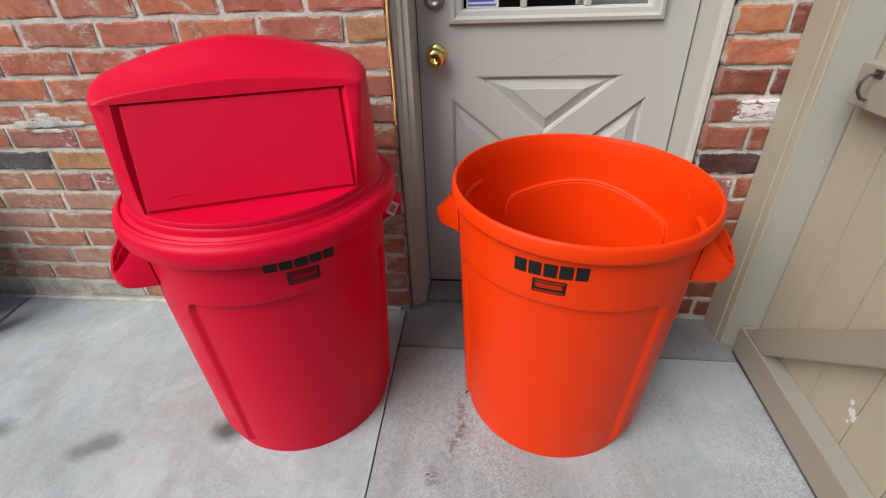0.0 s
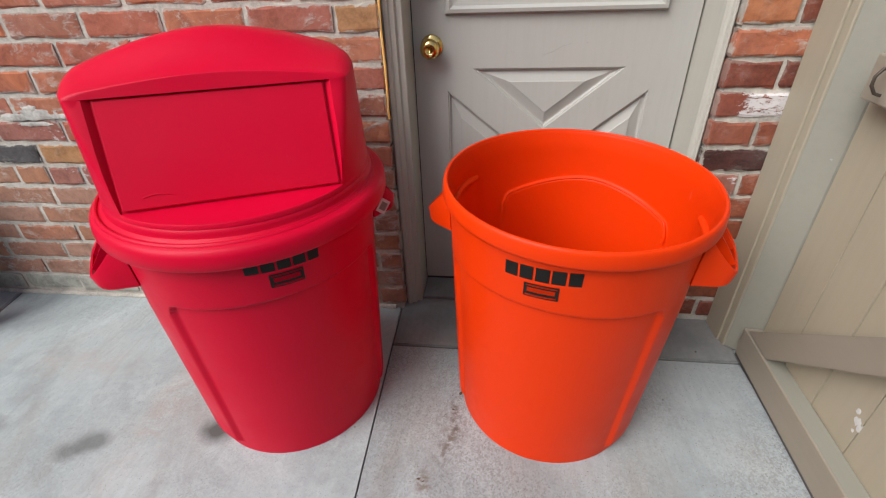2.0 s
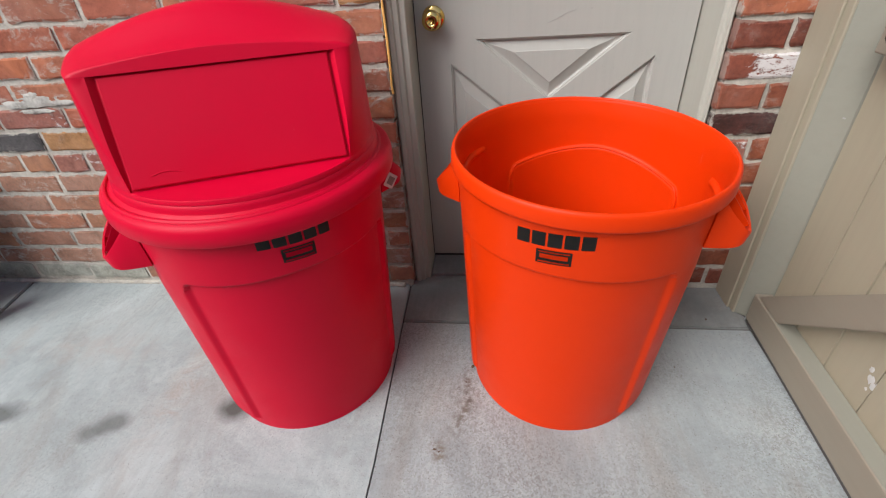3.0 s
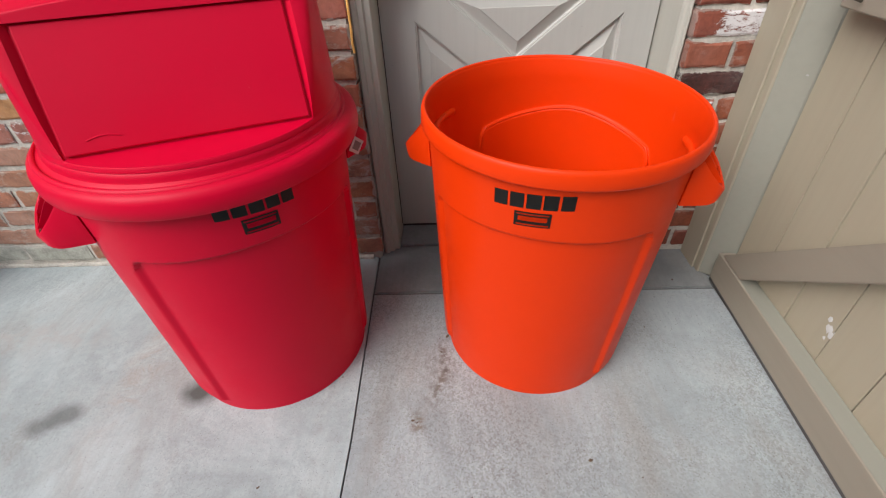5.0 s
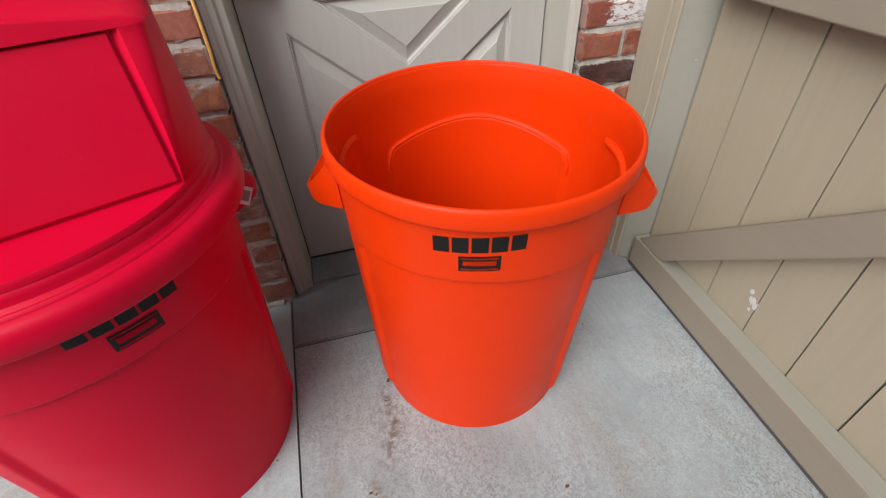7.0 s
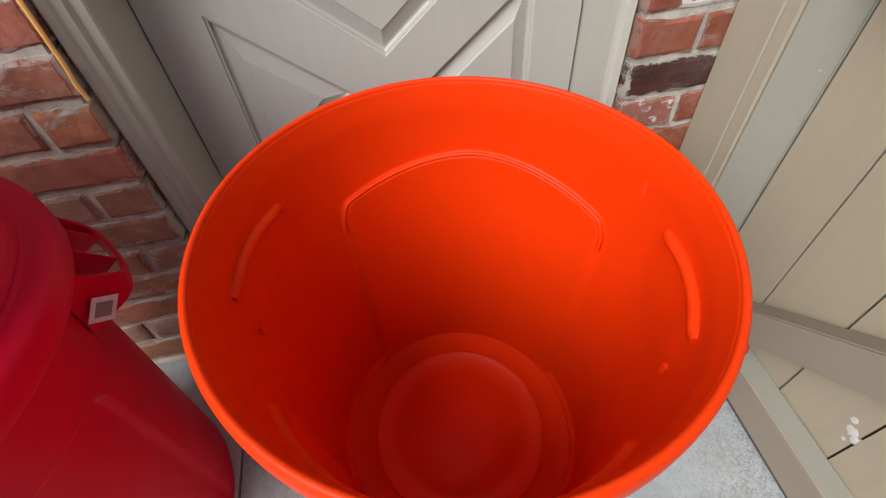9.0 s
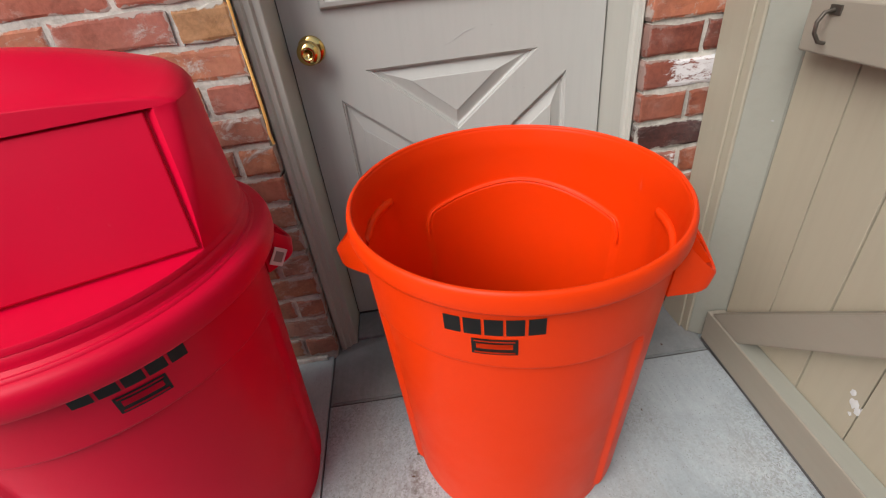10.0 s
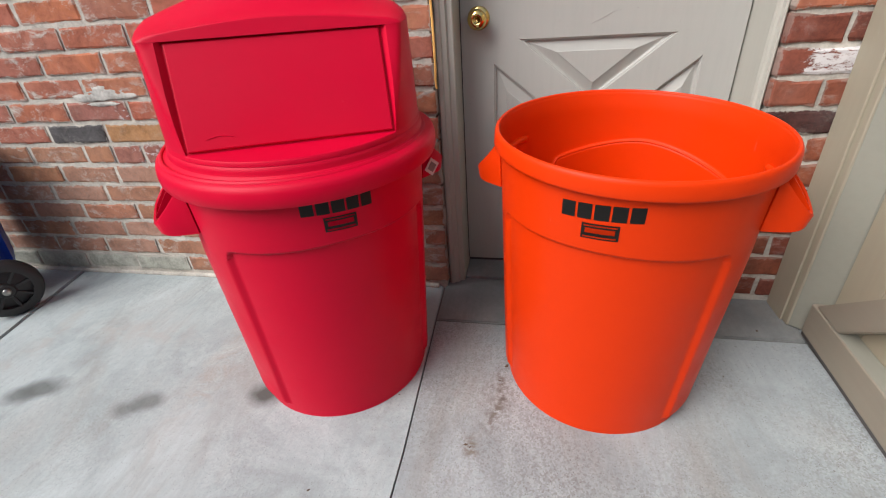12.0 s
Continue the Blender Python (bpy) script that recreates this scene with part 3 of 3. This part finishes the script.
hook = [(-0.004, -0.126, 0.888), (-0.020, -0.127, 0.886), (-0.030, -0.128, 0.872), (-0.030, -0.129, 0.855), (-0.020, -0.130, 0.840), (-0.008, -0.131, 0.836)]
part("latch_hook", tube(hook, 0.0034, 10), M_IRON, gate, "dark iron latch hook", True)
part("hook_plate", box(-0.003, 0.001, -0.139, -0.114, 0.880, 0.896, 0.001), M_IRON, gate)
for y, z, s in ((-0.409, 0.228, 0.010), (-0.421, 0.218, 0.008), (-0.398, 0.248, 0.006), (-0.428, 0.228, 0.005), (-0.41, 0.20, 0.004)):
    bm = bmesh.new()
    bmesh.ops.create_icosphere(bm, subdivisions=2, radius=1)
    for v in bm.verts:
        v.co *= 1 + 0.9 * noise.noise(v.co * 2.1 + Vector((y * 40, z * 40, 0)))
        v.co = Vector((0.0009 * v.co.x, s * v.co.y, 1.25 * s * v.co.z))
    ob = part("paint_splash", bm, M_WHITE, gate, "white paint splash", True)
    ob.location = (BOARD_X - 0.0005, y - 0.008, z - 0.016)
scuff = part("scuff_mark", box(-0.0035, 0.0025, -0.0004, 0.001, -0.002, 0.002, 0.0004), M_SCUFF, post, "small grey scuff")
scuff.location, scuff.rotation_euler = (1.135, -0.1595, 0.655), (0, 0.4, -0.62)


# ---------------------------------------------------------------- waste containers


def body_radius(z):
    return 0.2435 + 0.0400 * min(z, 0.67)


def panel_top(off, half, rise, drop):
    """The upper edge of a moulded panel: a soft peak, straight shoulders and rounded corners."""
    s = off / half
    fall = (math.sqrt(s * s + 0.05) - math.sqrt(0.05)) / (math.sqrt(1.05) - math.sqrt(0.05))
    return rise - drop * fall - 0.030 * smoothstep(half - 0.11, half, off) ** 2


def recess(a, z, inside=False):
    """How far the wall steps in: a panel on the front and the back, all round above the foot, and behind the grips."""
    d = 0.0
    for centre, half, rise, drop in ((0.0, 0.98, 0.538, 0.012), (math.pi, 0.95, 0.570, 0.043)):
        off = abs((a - centre + math.pi) % (2 * math.pi) - math.pi)
        if off < half:
            top = panel_top(off, half, rise, drop)
            d = max(d, (1 - smoothstep(half - 0.055, half, off)) * (1 - smoothstep(top - 0.009, top, z)))
    d = max(d, 1 - smoothstep(0.030, 0.046, z))
    for centre in (math.pi / 2, 1.5 * math.pi):
        off = abs((a - centre + math.pi) % (2 * math.pi) - math.pi)
        if inside:
            d = max(d, 0.6 * (1 - smoothstep(0.12, 0.36, off)) * (1 - smoothstep(0.604, 0.614, z)) * smoothstep(0.42, 0.56, z))
        else:
            d = max(d, 0.38 * (1 - smoothstep(0.325, 0.36, off)) * (1 - smoothstep(0.6245, 0.632, z)) * smoothstep(0.46, 0.56, z))
    return 0.0092 * d


def container(label, material, base, lean, turn, size=1.0, lift_marks=0.0, tilt=0.0):
    """A tapered round container with recessed panels, rolled rim, two grips and printed marks."""
    thing = tagged(new("trash_can"), label, "trash can", "trash cans on the concrete")
    axis = Vector((lean[0], lean[1], 1)).normalized()
    thing.matrix_world = Matrix.Translation((*base, 0.0)) @ Vector((0, 0, 1)).rotation_difference(axis).to_matrix().to_4x4() @ pose(0, 0, 0, 0, 0, turn)
    foot = body_radius(0.0) - 0.0092
    levels = [lambda a: (0.02, 0.012), lambda a: (0.200, 0.012), lambda a: (0.207, 0.001), lambda a: (foot - 0.006, 0.0005), lambda a: (foot - 0.002, 0.002), lambda a: (foot, 0.006)]
    zs = [0.010 + 0.003 * i for i in range(14)] + [0.054 + 0.018 * i for i in range(24)] + [0.480 + 0.0025 * i for i in range(62)] + [0.639, 0.646]
    levels += [lambda a, z=z: (body_radius(z) - recess(a, z), z) for z in zs]
    levels += [lambda a, p=p: p for p in ((0.2702, 0.658), (0.2722, 0.672), (0.2732, 0.680), (0.2728, 0.6835), (0.2723, 0.6830), (0.2712, 0.678), (0.2690, 0.668), (0.2668, 0.656))]
    levels += [lambda a, z=z: (body_radius(z) - 0.0040 - recess(a, z, True), z) for z in reversed(zs[6:])]
    levels += [lambda a: (0.222, 0.028), lambda a: (0.185, 0.026), lambda a: (0.178, 0.031), lambda a: (0.172, 0.026), lambda a: (0.128, 0.026), lambda a: (0.120, 0.032), lambda a: (0.02, 0.033)]
    part("body", rings(bmesh.new(), levels, 320, caps=True), material, thing, "", True, 50)
    rim = [(0.2712, 0.660), (0.2732, 0.676), (0.2724, 0.6838), (0.2734, 0.6872), (0.2758, 0.6888), (0.2786, 0.6878), (0.2812, 0.6845), (0.2828, 0.679), (0.2837, 0.668), (0.2840, 0.6575), (0.2832, 0.6545), (0.2808, 0.6537), (0.2700, 0.6543)]
    part("rim", lathe(rim, 192, close=True), material, thing, "thick rolled rim", True, 60)

    # moulded rib along the top of the inner back panel
    ridge = []
    for k in range(-75, 76):
        off = 0.93 * k / 75
        z = panel_top(abs(off), 0.95, 0.570, 0.043)
        ridge.append((off, z))
    ridge = [(-0.934, ridge[0][1] - 0.024), (-0.933, ridge[0][1] - 0.012)] + ridge + [(0.933, ridge[-1][1] - 0.012), (0.934, ridge[-1][1] - 0.024)]
    ridge = [((body_radius(z) - 0.0100) * math.sin(math.pi + off), -(body_radius(z) - 0.0100) * math.cos(math.pi + off), z - 0.004) for off, z in ridge]
    part("panel_ridge", tube(ridge, 0.0036, 10), material, thing, "", True, 60)

    for middle, way in ((math.pi / 2, -1), (1.5 * math.pi, 1)):
        arc = []
        for k in range(-20, 21):
            off = 0.285 * k / 20
            z = 0.6085 - 0.006 * (abs(k) / 20) ** 2
            r = body_radius(z) - 0.0052 + 0.004 * smoothstep(16, 20, abs(k))
            arc.append((r * math.sin(middle + off), -r * math.cos(middle + off), z))
        part("grip_ridge", tube(arc, 0.0085, 14), material, thing, "", True, 60)
        nub = []
        for k in range(5):
            a, z = middle + way * 0.275, 0.520 + 0.0035 * k
            r = body_radius(z) - 0.0075
            nub.append((r * math.sin(a), -r * math.cos(a), z))
        part("grip_nub", tube(nub, 0.0042, 8), material, thing, "", True, 60)

    # grips: a bowed strap under the rim
    corners = [(-0.0070, -0.0942), (0.006, -0.090), (0.030, -0.082), (0.047, -0.0745), (0.055, -0.069), (0.061, -0.060), (0.065, -0.047), (0.067, -0.020)]
    corners += [(o, -b) for o, b in reversed(corners)]
    plan = []
    for (o0, b0), (o1, b1) in zip(corners, corners[1:]):
        plan += [(o0 + (o1 - o0) * k / 3, b0 + (b1 - b0) * k / 3) for k in range(3)]
    plan.append(corners[-1])
    for side in (90, -90):
        bm = bmesh.new()
        rows = []
        for i, (out, along) in enumerate(plan):
            p, q = Vector(plan[max(i - 1, 0)]), Vector(plan[min(i + 1, len(plan) - 1)])
            way = (q - p).normalized()
            inward = Vector((-way.y, way.x))
            high = 0.650 - 0.078 * (max(0.0, out) / 0.067) ** 0.85
            low = 0.546 + 0.006 * smoothstep(0.04, 0.067, out)
            row = []
            for d, z, k in ((0, low, 0.0), (0, high - 0.004, 1), (0.002, high, 1), (0.006, high, 1), (0.0075, high - 0.004, 1), (0.0075, low, 0.0)):
                c = Vector((out, along)) + d * inward
                row.append(bm.verts.new((c.y, -(0.262 + c.x - 0.004 * (1 - k)), z)))
            rows.append(row)
        for r0, r1 in zip(rows, rows[1:]):
            for k in range(6):
                bm.faces.new((r0[k], r0[(k + 1) % 6], r1[(k + 1) % 6], r1[k]))
        bm.faces.new(rows[0][::-1]), bm.faces.new(rows[-1])
        grip = part("handle", bm, material, thing, "", True, 50)
        grip.matrix_local = pose(0, 0, 0, 0, 0, side)
        for along in (-0.03, 0.03):
            rib = part("rib", prism([(-0.268, 0.648), (-0.296, 0.612), (-0.323, 0.574), (-0.302, 0.564), (-0.266, 0.570)], "x", along - 0.002, along + 0.002), material, grip)

    # printed marks: five dark blocks over a framed emblem
    def patch(name, x0, x1, z0, z1, mat, parent, lift=0.0012):
        z0, z1, x0, x1 = z0 + lift_marks, z1 + lift_marks, 0.965 * x0, 0.965 * x1
        bm = bmesh.new()
        n = max(4, int((x1 - x0) / 0.004))
        outer = []
        for z in (z0, z1):
            row = []
            for i in range(n + 1):
                along = x0 + (x1 - x0) * i / n
                a = along / 0.267
                r = body_radius(z) + lift
                row.append(bm.verts.new((r * math.sin(a), -r * math.cos(a), z + tilt * along)))
            outer.append(row)
        for i in range(n):
            bm.faces.new((outer[0][i], outer[0][i + 1], outer[1][i + 1], outer[1][i]))
        bmesh.ops.solidify(bm, geom=bm.faces[:], thickness=0.0008)
        return part(name, bm, mat, parent)

    for i, (x0, x1) in enumerate(((-0.0725, -0.0475), (-0.0430, -0.0178), (-0.0133, 0.0125), (0.0165, 0.0415), (0.0462, 0.0695))):
        patch("printed_block", x0, x1, 0.6115, 0.6415, M_INK, thing)
    emblem = patch("emblem", -0.033, 0.033, 0.573, 0.604, M_INK, thing)
    patch("emblem_bar", -0.029, 0.029, 0.5985, 0.601, material, emblem, 0.0020)
    patch("emblem_bar", -0.026, 0.026, 0.585, 0.595, material, emblem, 0.0020)
    patch("emblem_bar", -0.029, 0.029, 0.576, 0.579, material, emblem, 0.0020)
    thing.scale = (size,) * 3
    return thing


orange_can = container("bright orange plastic trash can, open and empty, by the door", M_ORANGE, (0.490, -0.345), (0.019, -0.042), -18.6, 1.014, -0.008, 0.06)
red_can = container("crimson plastic trash can under a domed swing lid", M_RED, (-0.243, -0.376), (0.022, -0.034), 36.8, 1.024, -0.009, -0.05)

# price tag on the red can's grip
tag = part("price_tag", box(-0.016, 0.016, -0.0012, 0.0, -0.017, 0.017), M_WHITE, red_can, "small white paper tag with grey print")
part("printed_square", box(-0.010, 0.010, -0.002, -0.0012, -0.010, 0.010), M_GREY, tag)
tag.matrix_local = pose(0.276, -0.0940, 0.570, 0, 42, 17)

# ---------------------------------------------------------------- domed lid
lid = tagged(new("domed_lid"), "crimson plastic domed lid with a swing flap on the can", "trash can lid")
lid_axis = (red_can.matrix_world.to_3x3() @ Vector((0, 0, 1))).normalized()
lid_foot = Vector((-0.224, -0.395, 0.663))
lid.matrix_world = Matrix.Translation(lid_foot) @ Vector((0, 0, 1)).rotation_difference(lid_axis).to_matrix().to_4x4() @ pose(0, 0, 0, 0, 0, 22.7) @ Matrix.Diagonal((1.02, 1.02, 1.0, 1.0))
HALF = 0.190


def front(z):
    """How far the slanting front lies from the lid's axis."""
    return 0.190 - 0.385 * (z - 0.070)


skirt = [(0.2930, -0.006), (0.2970, -0.008), (0.2990, -0.004), (0.2997, 0.010), (0.2986, 0.021), (0.2955, 0.0295), (0.2895, 0.0350), (0.2800, 0.0375), (0.2725, 0.0388), (0.2702, 0.0420), (0.2690, 0.0500), (0.2672, 0.0585), (0.262, 0.062), (0.20, 0.062), (0.20, 0.056), (0.262, 0.052), (0.2920, 0.020)]
part("lid_rim", lathe(skirt, 160, close=True), M_RED, lid, "broad rounded lid rim", True, 60)


def soft_min(a, b, k):
    h = max(k - abs(a - b), 0.0) / k
    return min(a, b) - h * h * k * 0.25


def dome_ring(r, z, cut):
    """A ring of the dome: 0 round, 1 cut by the flat front, 2 cut with the flap's recess in it."""
    deep, face = front(z) - 0.011, front(z)
    inner = [math.atan2(HALF * (2 * k / 40 - 1), deep) for k in range(41)]
    if z > 0.2542:
        face = front(0.2542 + 0.3 * (z - 0.2542))
    edge = math.atan2(HALF + 0.009, face) if cut == 2 else inner[-1] + 0.006
    outer = [edge + (2 * math.pi - 2 * edge) * k / 220 for k in range(221)]

    def at(a, recessed):
        c = math.cos(a)
        d = r
        if cut and c > 0.1:
            d = min(r, deep / c) if recessed and cut == 2 else soft_min(r, face / c, 0.012)
        x, y = d * math.sin(a), -d * math.cos(a)
        fall = 0.61 * max(0.0, z - 0.2545) * smoothstep(0.0, 0.12, -y)
        return x, y, z - fall

    return [at(a, True) for a in inner] + [at(a, False) for a in outer]


def side(z):
    return 0.264 - 0.046 * max(0.0, z - 0.07)


steps = [(0.2665, 0.060, 0), (0.2660, 0.066, 0), (0.264, 0.0695, 0), (0.264, 0.0698, 1), (0.264, 0.0700, 2)]
steps += [(side(z), z, 2) for z in (0.0700 + 0.184 * i / 14 for i in range(1, 15))]
steps += [(side(0.2545), 0.2545, 1), (side(0.259), 0.259, 1), (0.2530, 0.264, 1), (0.2500, 0.2695, 1), (0.2455, 0.2745, 1), (0.2400, 0.2785, 1)]
steps += [(r, 0.337 - 0.0585 * (r / 0.246) ** 1.7, 1) for r in (0.234 - 0.227 * i / 40 for i in range(41))]
bm = bmesh.new()
made = [[bm.verts.new(p) for p in dome_ring(*step)] for step in steps]
for low, high in zip(made, made[1:]):
    for i in range(len(low)):
        j = (i + 1) % len(low)
        bm.faces.new((low[i], low[j], high[j], high[i]))
bm.faces.new(made[-1])
dome = part("dome", bm, M_RED, lid, "", True, 32)
slope = math.degrees(math.atan(0.385))
flap = part("swing_flap", box(-0.1865, 0.1865, -0.006, 0.004, 0.0025, 0.1918, 0.0025), M_RED, lid, "flat swing flap")
flap.matrix_local = pose(0, -(front(0.0705) - 0.011), 0.0705, -slope, 0, 0)
mark = [(-0.150 + 0.05 * k / 8, -0.0062, 0.022 + 0.005 * math.sin(math.pi * k / 8)) for k in range(9)]
part("embossed_mark", tube(mark, 0.0011, 6), M_RED, flap)

# ---------------------------------------------------------------- wheeled cart
cart = tagged(new("wheeled_cart"), "dark blue plastic wheeled refuse cart against the wall", "refuse cart")
cart.matrix_world = pose(-1.859, -0.238, 0, 0, 0, 53)
bm = prism([(-0.17, -0.165), (0.17, -0.165), (0.17, 0.165), (-0.17, 0.165)], "z", 0.10, 0.58)
for v in bm.verts:
    v.co.x, v.co.y = v.co.x + 0.04, v.co.y - 0.03
    k = 0.84 if v.co.z < 0.3 else 1.0
    v.co.x, v.co.y = v.co.x * k, v.co.y * k
bmesh.ops.bevel(bm, geom=bm.edges[:], offset=0.03, segments=3, affect="EDGES")
part("cart_body", bm, M_CART, cart, "", True, 40)
part("cart_lid", box(-0.17, 0.23, -0.215, 0.155, 0.575, 0.615, 0.015), M_CART, cart, "", True, 40)
part("axle", tube([(0.13, -0.28, 0.108), (0.13, 0.28, 0.108)], 0.009), M_NICKEL, cart, "steel axle", True)
for y in (-0.255, 0.255):
    tyre = [(0.074, -0.028), (0.096, -0.030), (0.105, -0.022), (0.108, 0.0), (0.105, 0.022), (0.096, 0.030), (0.074, 0.028)]
    w = part("wheel", lathe(tyre, 64, close=True), M_RUBBER, cart, "black ribbed wheel", True, 50)
    w.matrix_local = pose(0.13, y, 0.108, 90, 0, 0)
    part("wheel_disc", lathe([(0.076, -0.012), (0.030, -0.022), (0.024, -0.034), (0.012, -0.036), (0.012, 0.036), (0.024, 0.034), (0.030, 0.022), (0.076, 0.012)], 48), M_RUBBER, w, "", True, 50)
    for k in range(8):
        sp = part("spoke", box(0.022, 0.078, -0.005, 0.005, -0.026, 0.026, 0.002), M_RUBBER, w)
        sp.matrix_local = pose(0, 0, 0, 0, 0, 45 * k + 10)
    part("hub_cap", lathe([(0.013, -0.040), (0.013, 0.040), (0.011, 0.044), (0.003, 0.046)], 20, caps=True), M_NICKEL, w, "shiny metal hub cap", True, 50)

# ---------------------------------------------------------------- bricks, one by one
def unit_brick(seed):
    """A brick one unit long and high; its face towards -y is uneven, its edges worn."""
    rnd = random.Random(seed)
    bm = bmesh.new()
    us, ws = [0, 0.04, 0.27, 0.5, 0.73, 0.96, 1], [0, 0.12, 0.88, 1]
    grid = []
    for i, u in enumerate(us):
        col = []
        for k, w in enumerate(ws):
            edge = i in (0, len(us) - 1) or k in (0, len(ws) - 1)
            corner = i in (0, len(us) - 1) and k in (0, len(ws) - 1)
            y = (0.0028 if edge else 0.0) + (0.002 if corner else 0) + rnd.uniform(-0.0012, 0.0012)
            du = rnd.uniform(-0.014, 0.014) if edge else 0
            dw = rnd.uniform(-0.06, 0.06) if edge else 0
            col.append(bm.verts.new((u - 0.5 + du, y, w - 0.5 + dw)))
        grid.append(col)
    for i in range(len(us) - 1):
        for k in range(len(ws) - 1):
            bm.faces.new((grid[i][k], grid[i + 1][k], grid[i + 1][k + 1], grid[i][k + 1]))
    border = [grid[i][0] for i in range(len(us))] + [grid[-1][k] for k in range(1, len(ws))] + [grid[i][-1] for i in range(len(us) - 2, -1, -1)] + [grid[0][k] for k in range(len(ws) - 2, 0, -1)]
    back = [bm.verts.new((v.co.x, 0.1, v.co.z)) for v in border]
    n = len(border)
    for i in range(n):
        bm.faces.new((border[i], back[i], back[(i + 1) % n], border[(i + 1) % n]))
    bm.faces.new(back)
    bmesh.ops.recalc_face_normals(bm, faces=bm.faces)
    me = bpy.data.meshes.new("brick")
    bm.to_mesh(me)
    bm.free()
    return me


VARIANTS = 8
SHAPES = {}


def brick_mesh(material, seed):
    key = (material.name, seed % VARIANTS)
    if key not in SHAPES:
        me = unit_brick(seed % VARIANTS)
        me.materials.append(material)
        SHAPES[key] = me
    return SHAPES[key]


JOINT = 0.0115
# a joint of each course, from the ground up
ANCHOR = [-1.047, -0.914, -1.276, -1.181, -1.040, -1.199, -1.294, -1.169, -1.043, -0.940, -1.063, -0.943, -0.830, -0.927, -0.81]
rnd = random.Random(11)
count = 0


def lay(x0, x1, row, material):
    global count
    count += 1
    if x1 - x0 < 0.02:
        return
    ob = new("brick", brick_mesh(material, rnd.randrange(100)))
    ob.parent = wall
    ob.location = ((x0 + x1) / 2, rnd.uniform(-0.002, 0.0025), FIRST + COURSE * (row + 0.5) + rnd.uniform(-0.0012, 0.0012))
    ob.rotation_euler = (rnd.uniform(-0.008, 0.008), rnd.uniform(-0.006, 0.006), rnd.uniform(-0.006, 0.006))
    ob.scale = (x1 - x0 - JOINT, 1, COURSE - JOINT)


for row in range(15):
    a = ANCHOR[row]
    joints = sorted(a + PITCH * k for k in range(-6, 8) if -2.3 < a + PITCH * k < LEFT_EDGE - 0.05)
    if row == 6:
        joints = sorted(joints + [-1.175])
    edges = joints + [LEFT_EDGE + 0.5 * JOINT]
    for x0, x1 in zip(edges, edges[1:]):
        mid = (x0 + x1) / 2
        if row == 0 and mid < -1.0:
            m = M_BRICK_GREY
        elif row == 7 and abs(mid + 1.29) < 0.06:
            m = M_BRICK_DARK
        elif (row == 7 and abs(mid + 1.05) < 0.06) or (row == 12 and mid > -0.06):
            m = M_BRICK_TAN
        elif (row == 6 and -1.18 < mid < -0.75) or (row == 8 and abs(mid + 1.15) < 0.13):
            m = M_BRICK_LIMED
        elif row < 7:
            m = M_BRICK_LOW
        else:
            m = M_BRICK
        lay(x0, x1, row, m)

RIGHT_JOINT = {14: 1.10, 13: 1.03, 12: 1.04, 11: 1.10, 10: 1.043, 9: 1.12, 8: 1.029, 7: 1.15, 6: 1.032, 5: 1.10, 4: 1.02, 3: 1.12, 2: 1.03, 1: 1.10, 0: 1.03}
for row, x in RIGHT_JOINT.items():
    m = {9: M_BRICK_WHITE, 7: M_BRICK_BROWN, 12: M_BRICK_ORANGE, 11: M_BRICK, 6: M_BRICK_LIMED}.get(row, M_BRICK_DEEP)
    lay(RIGHT_EDGE - 0.5 * JOINT, x, row, m)
    lay(x, x + 0.2425, row, M_BRICK_DEEP)

# cement smeared over a joint
bm = bmesh.new()
for cx, cz, rx, rz in ((-1.10, 0.722, 0.075, 0.017), (-1.18, 0.713, 0.06, 0.011), (-1.045, 0.716, 0.06, 0.009), (-1.12, 0.738, 0.03, 0.013), (-1.13, 0.691, 0.055, 0.007)):
    blob = bmesh.ops.create_icosphere(bm, subdivisions=4, radius=1)["verts"]
    for v in blob:
        k = 1 + 0.35 * noise.noise(v.co * 1.6 + Vector((cx * 9, 0, cz * 9))) + 0.12 * noise.noise(v.co * 5)
        x, z = cx + rx * v.co.x * k, cz + rz * v.co.z * k
        rough = noise.noise(Vector((x, 0, z)) * 45) + 0.6 * noise.noise(Vector((x, 3, z)) * 110)
        v.co = Vector((x, -0.0006 + 0.0026 * v.co.y + 0.0022 * rough, z))
part("cement_smear", bm, M_CEMENT, wall, "pale smeared cement", True)

# the rest of the brickwork, out of the camera's reach
verts, faces = [], []
for row in range(39):
    for k in range(-30, 26):
        x0 = (k + 0.5 * (row % 2)) * PITCH
        x1, z0 = x0 + PITCH - JOINT, FIRST + COURSE * row
        if row < 15 and -2.32 < x1 and x0 < 1.25:
            continue
        if z0 < 2.13 and x1 > LEFT_EDGE and x0 < RIGHT_EDGE:
            continue
        n = len(verts)
        z1 = z0 + COURSE - JOINT
        verts += [(x0, 0.0, z0), (x1, 0.0, z0), (x1, 0.0, z1), (x0, 0.0, z1), (x0, 0.012, z0), (x1, 0.012, z0), (x1, 0.012, z1), (x0, 0.012, z1)]
        faces += [(n, n + 1, n + 2, n + 3), (n, n + 4, n + 5, n + 1), (n + 1, n + 5, n + 6, n + 2), (n + 2, n + 6, n + 7, n + 3), (n + 3, n + 7, n + 4, n)]
me = bpy.data.meshes.new("brickwork")
me.from_pydata(verts, [], faces)
me.materials.append(M_BRICK_FAR)
rest = new("brickwork", me)
rest.parent = wall
tagged(rest, "red brickwork of the remaining wall", kind="stuff")
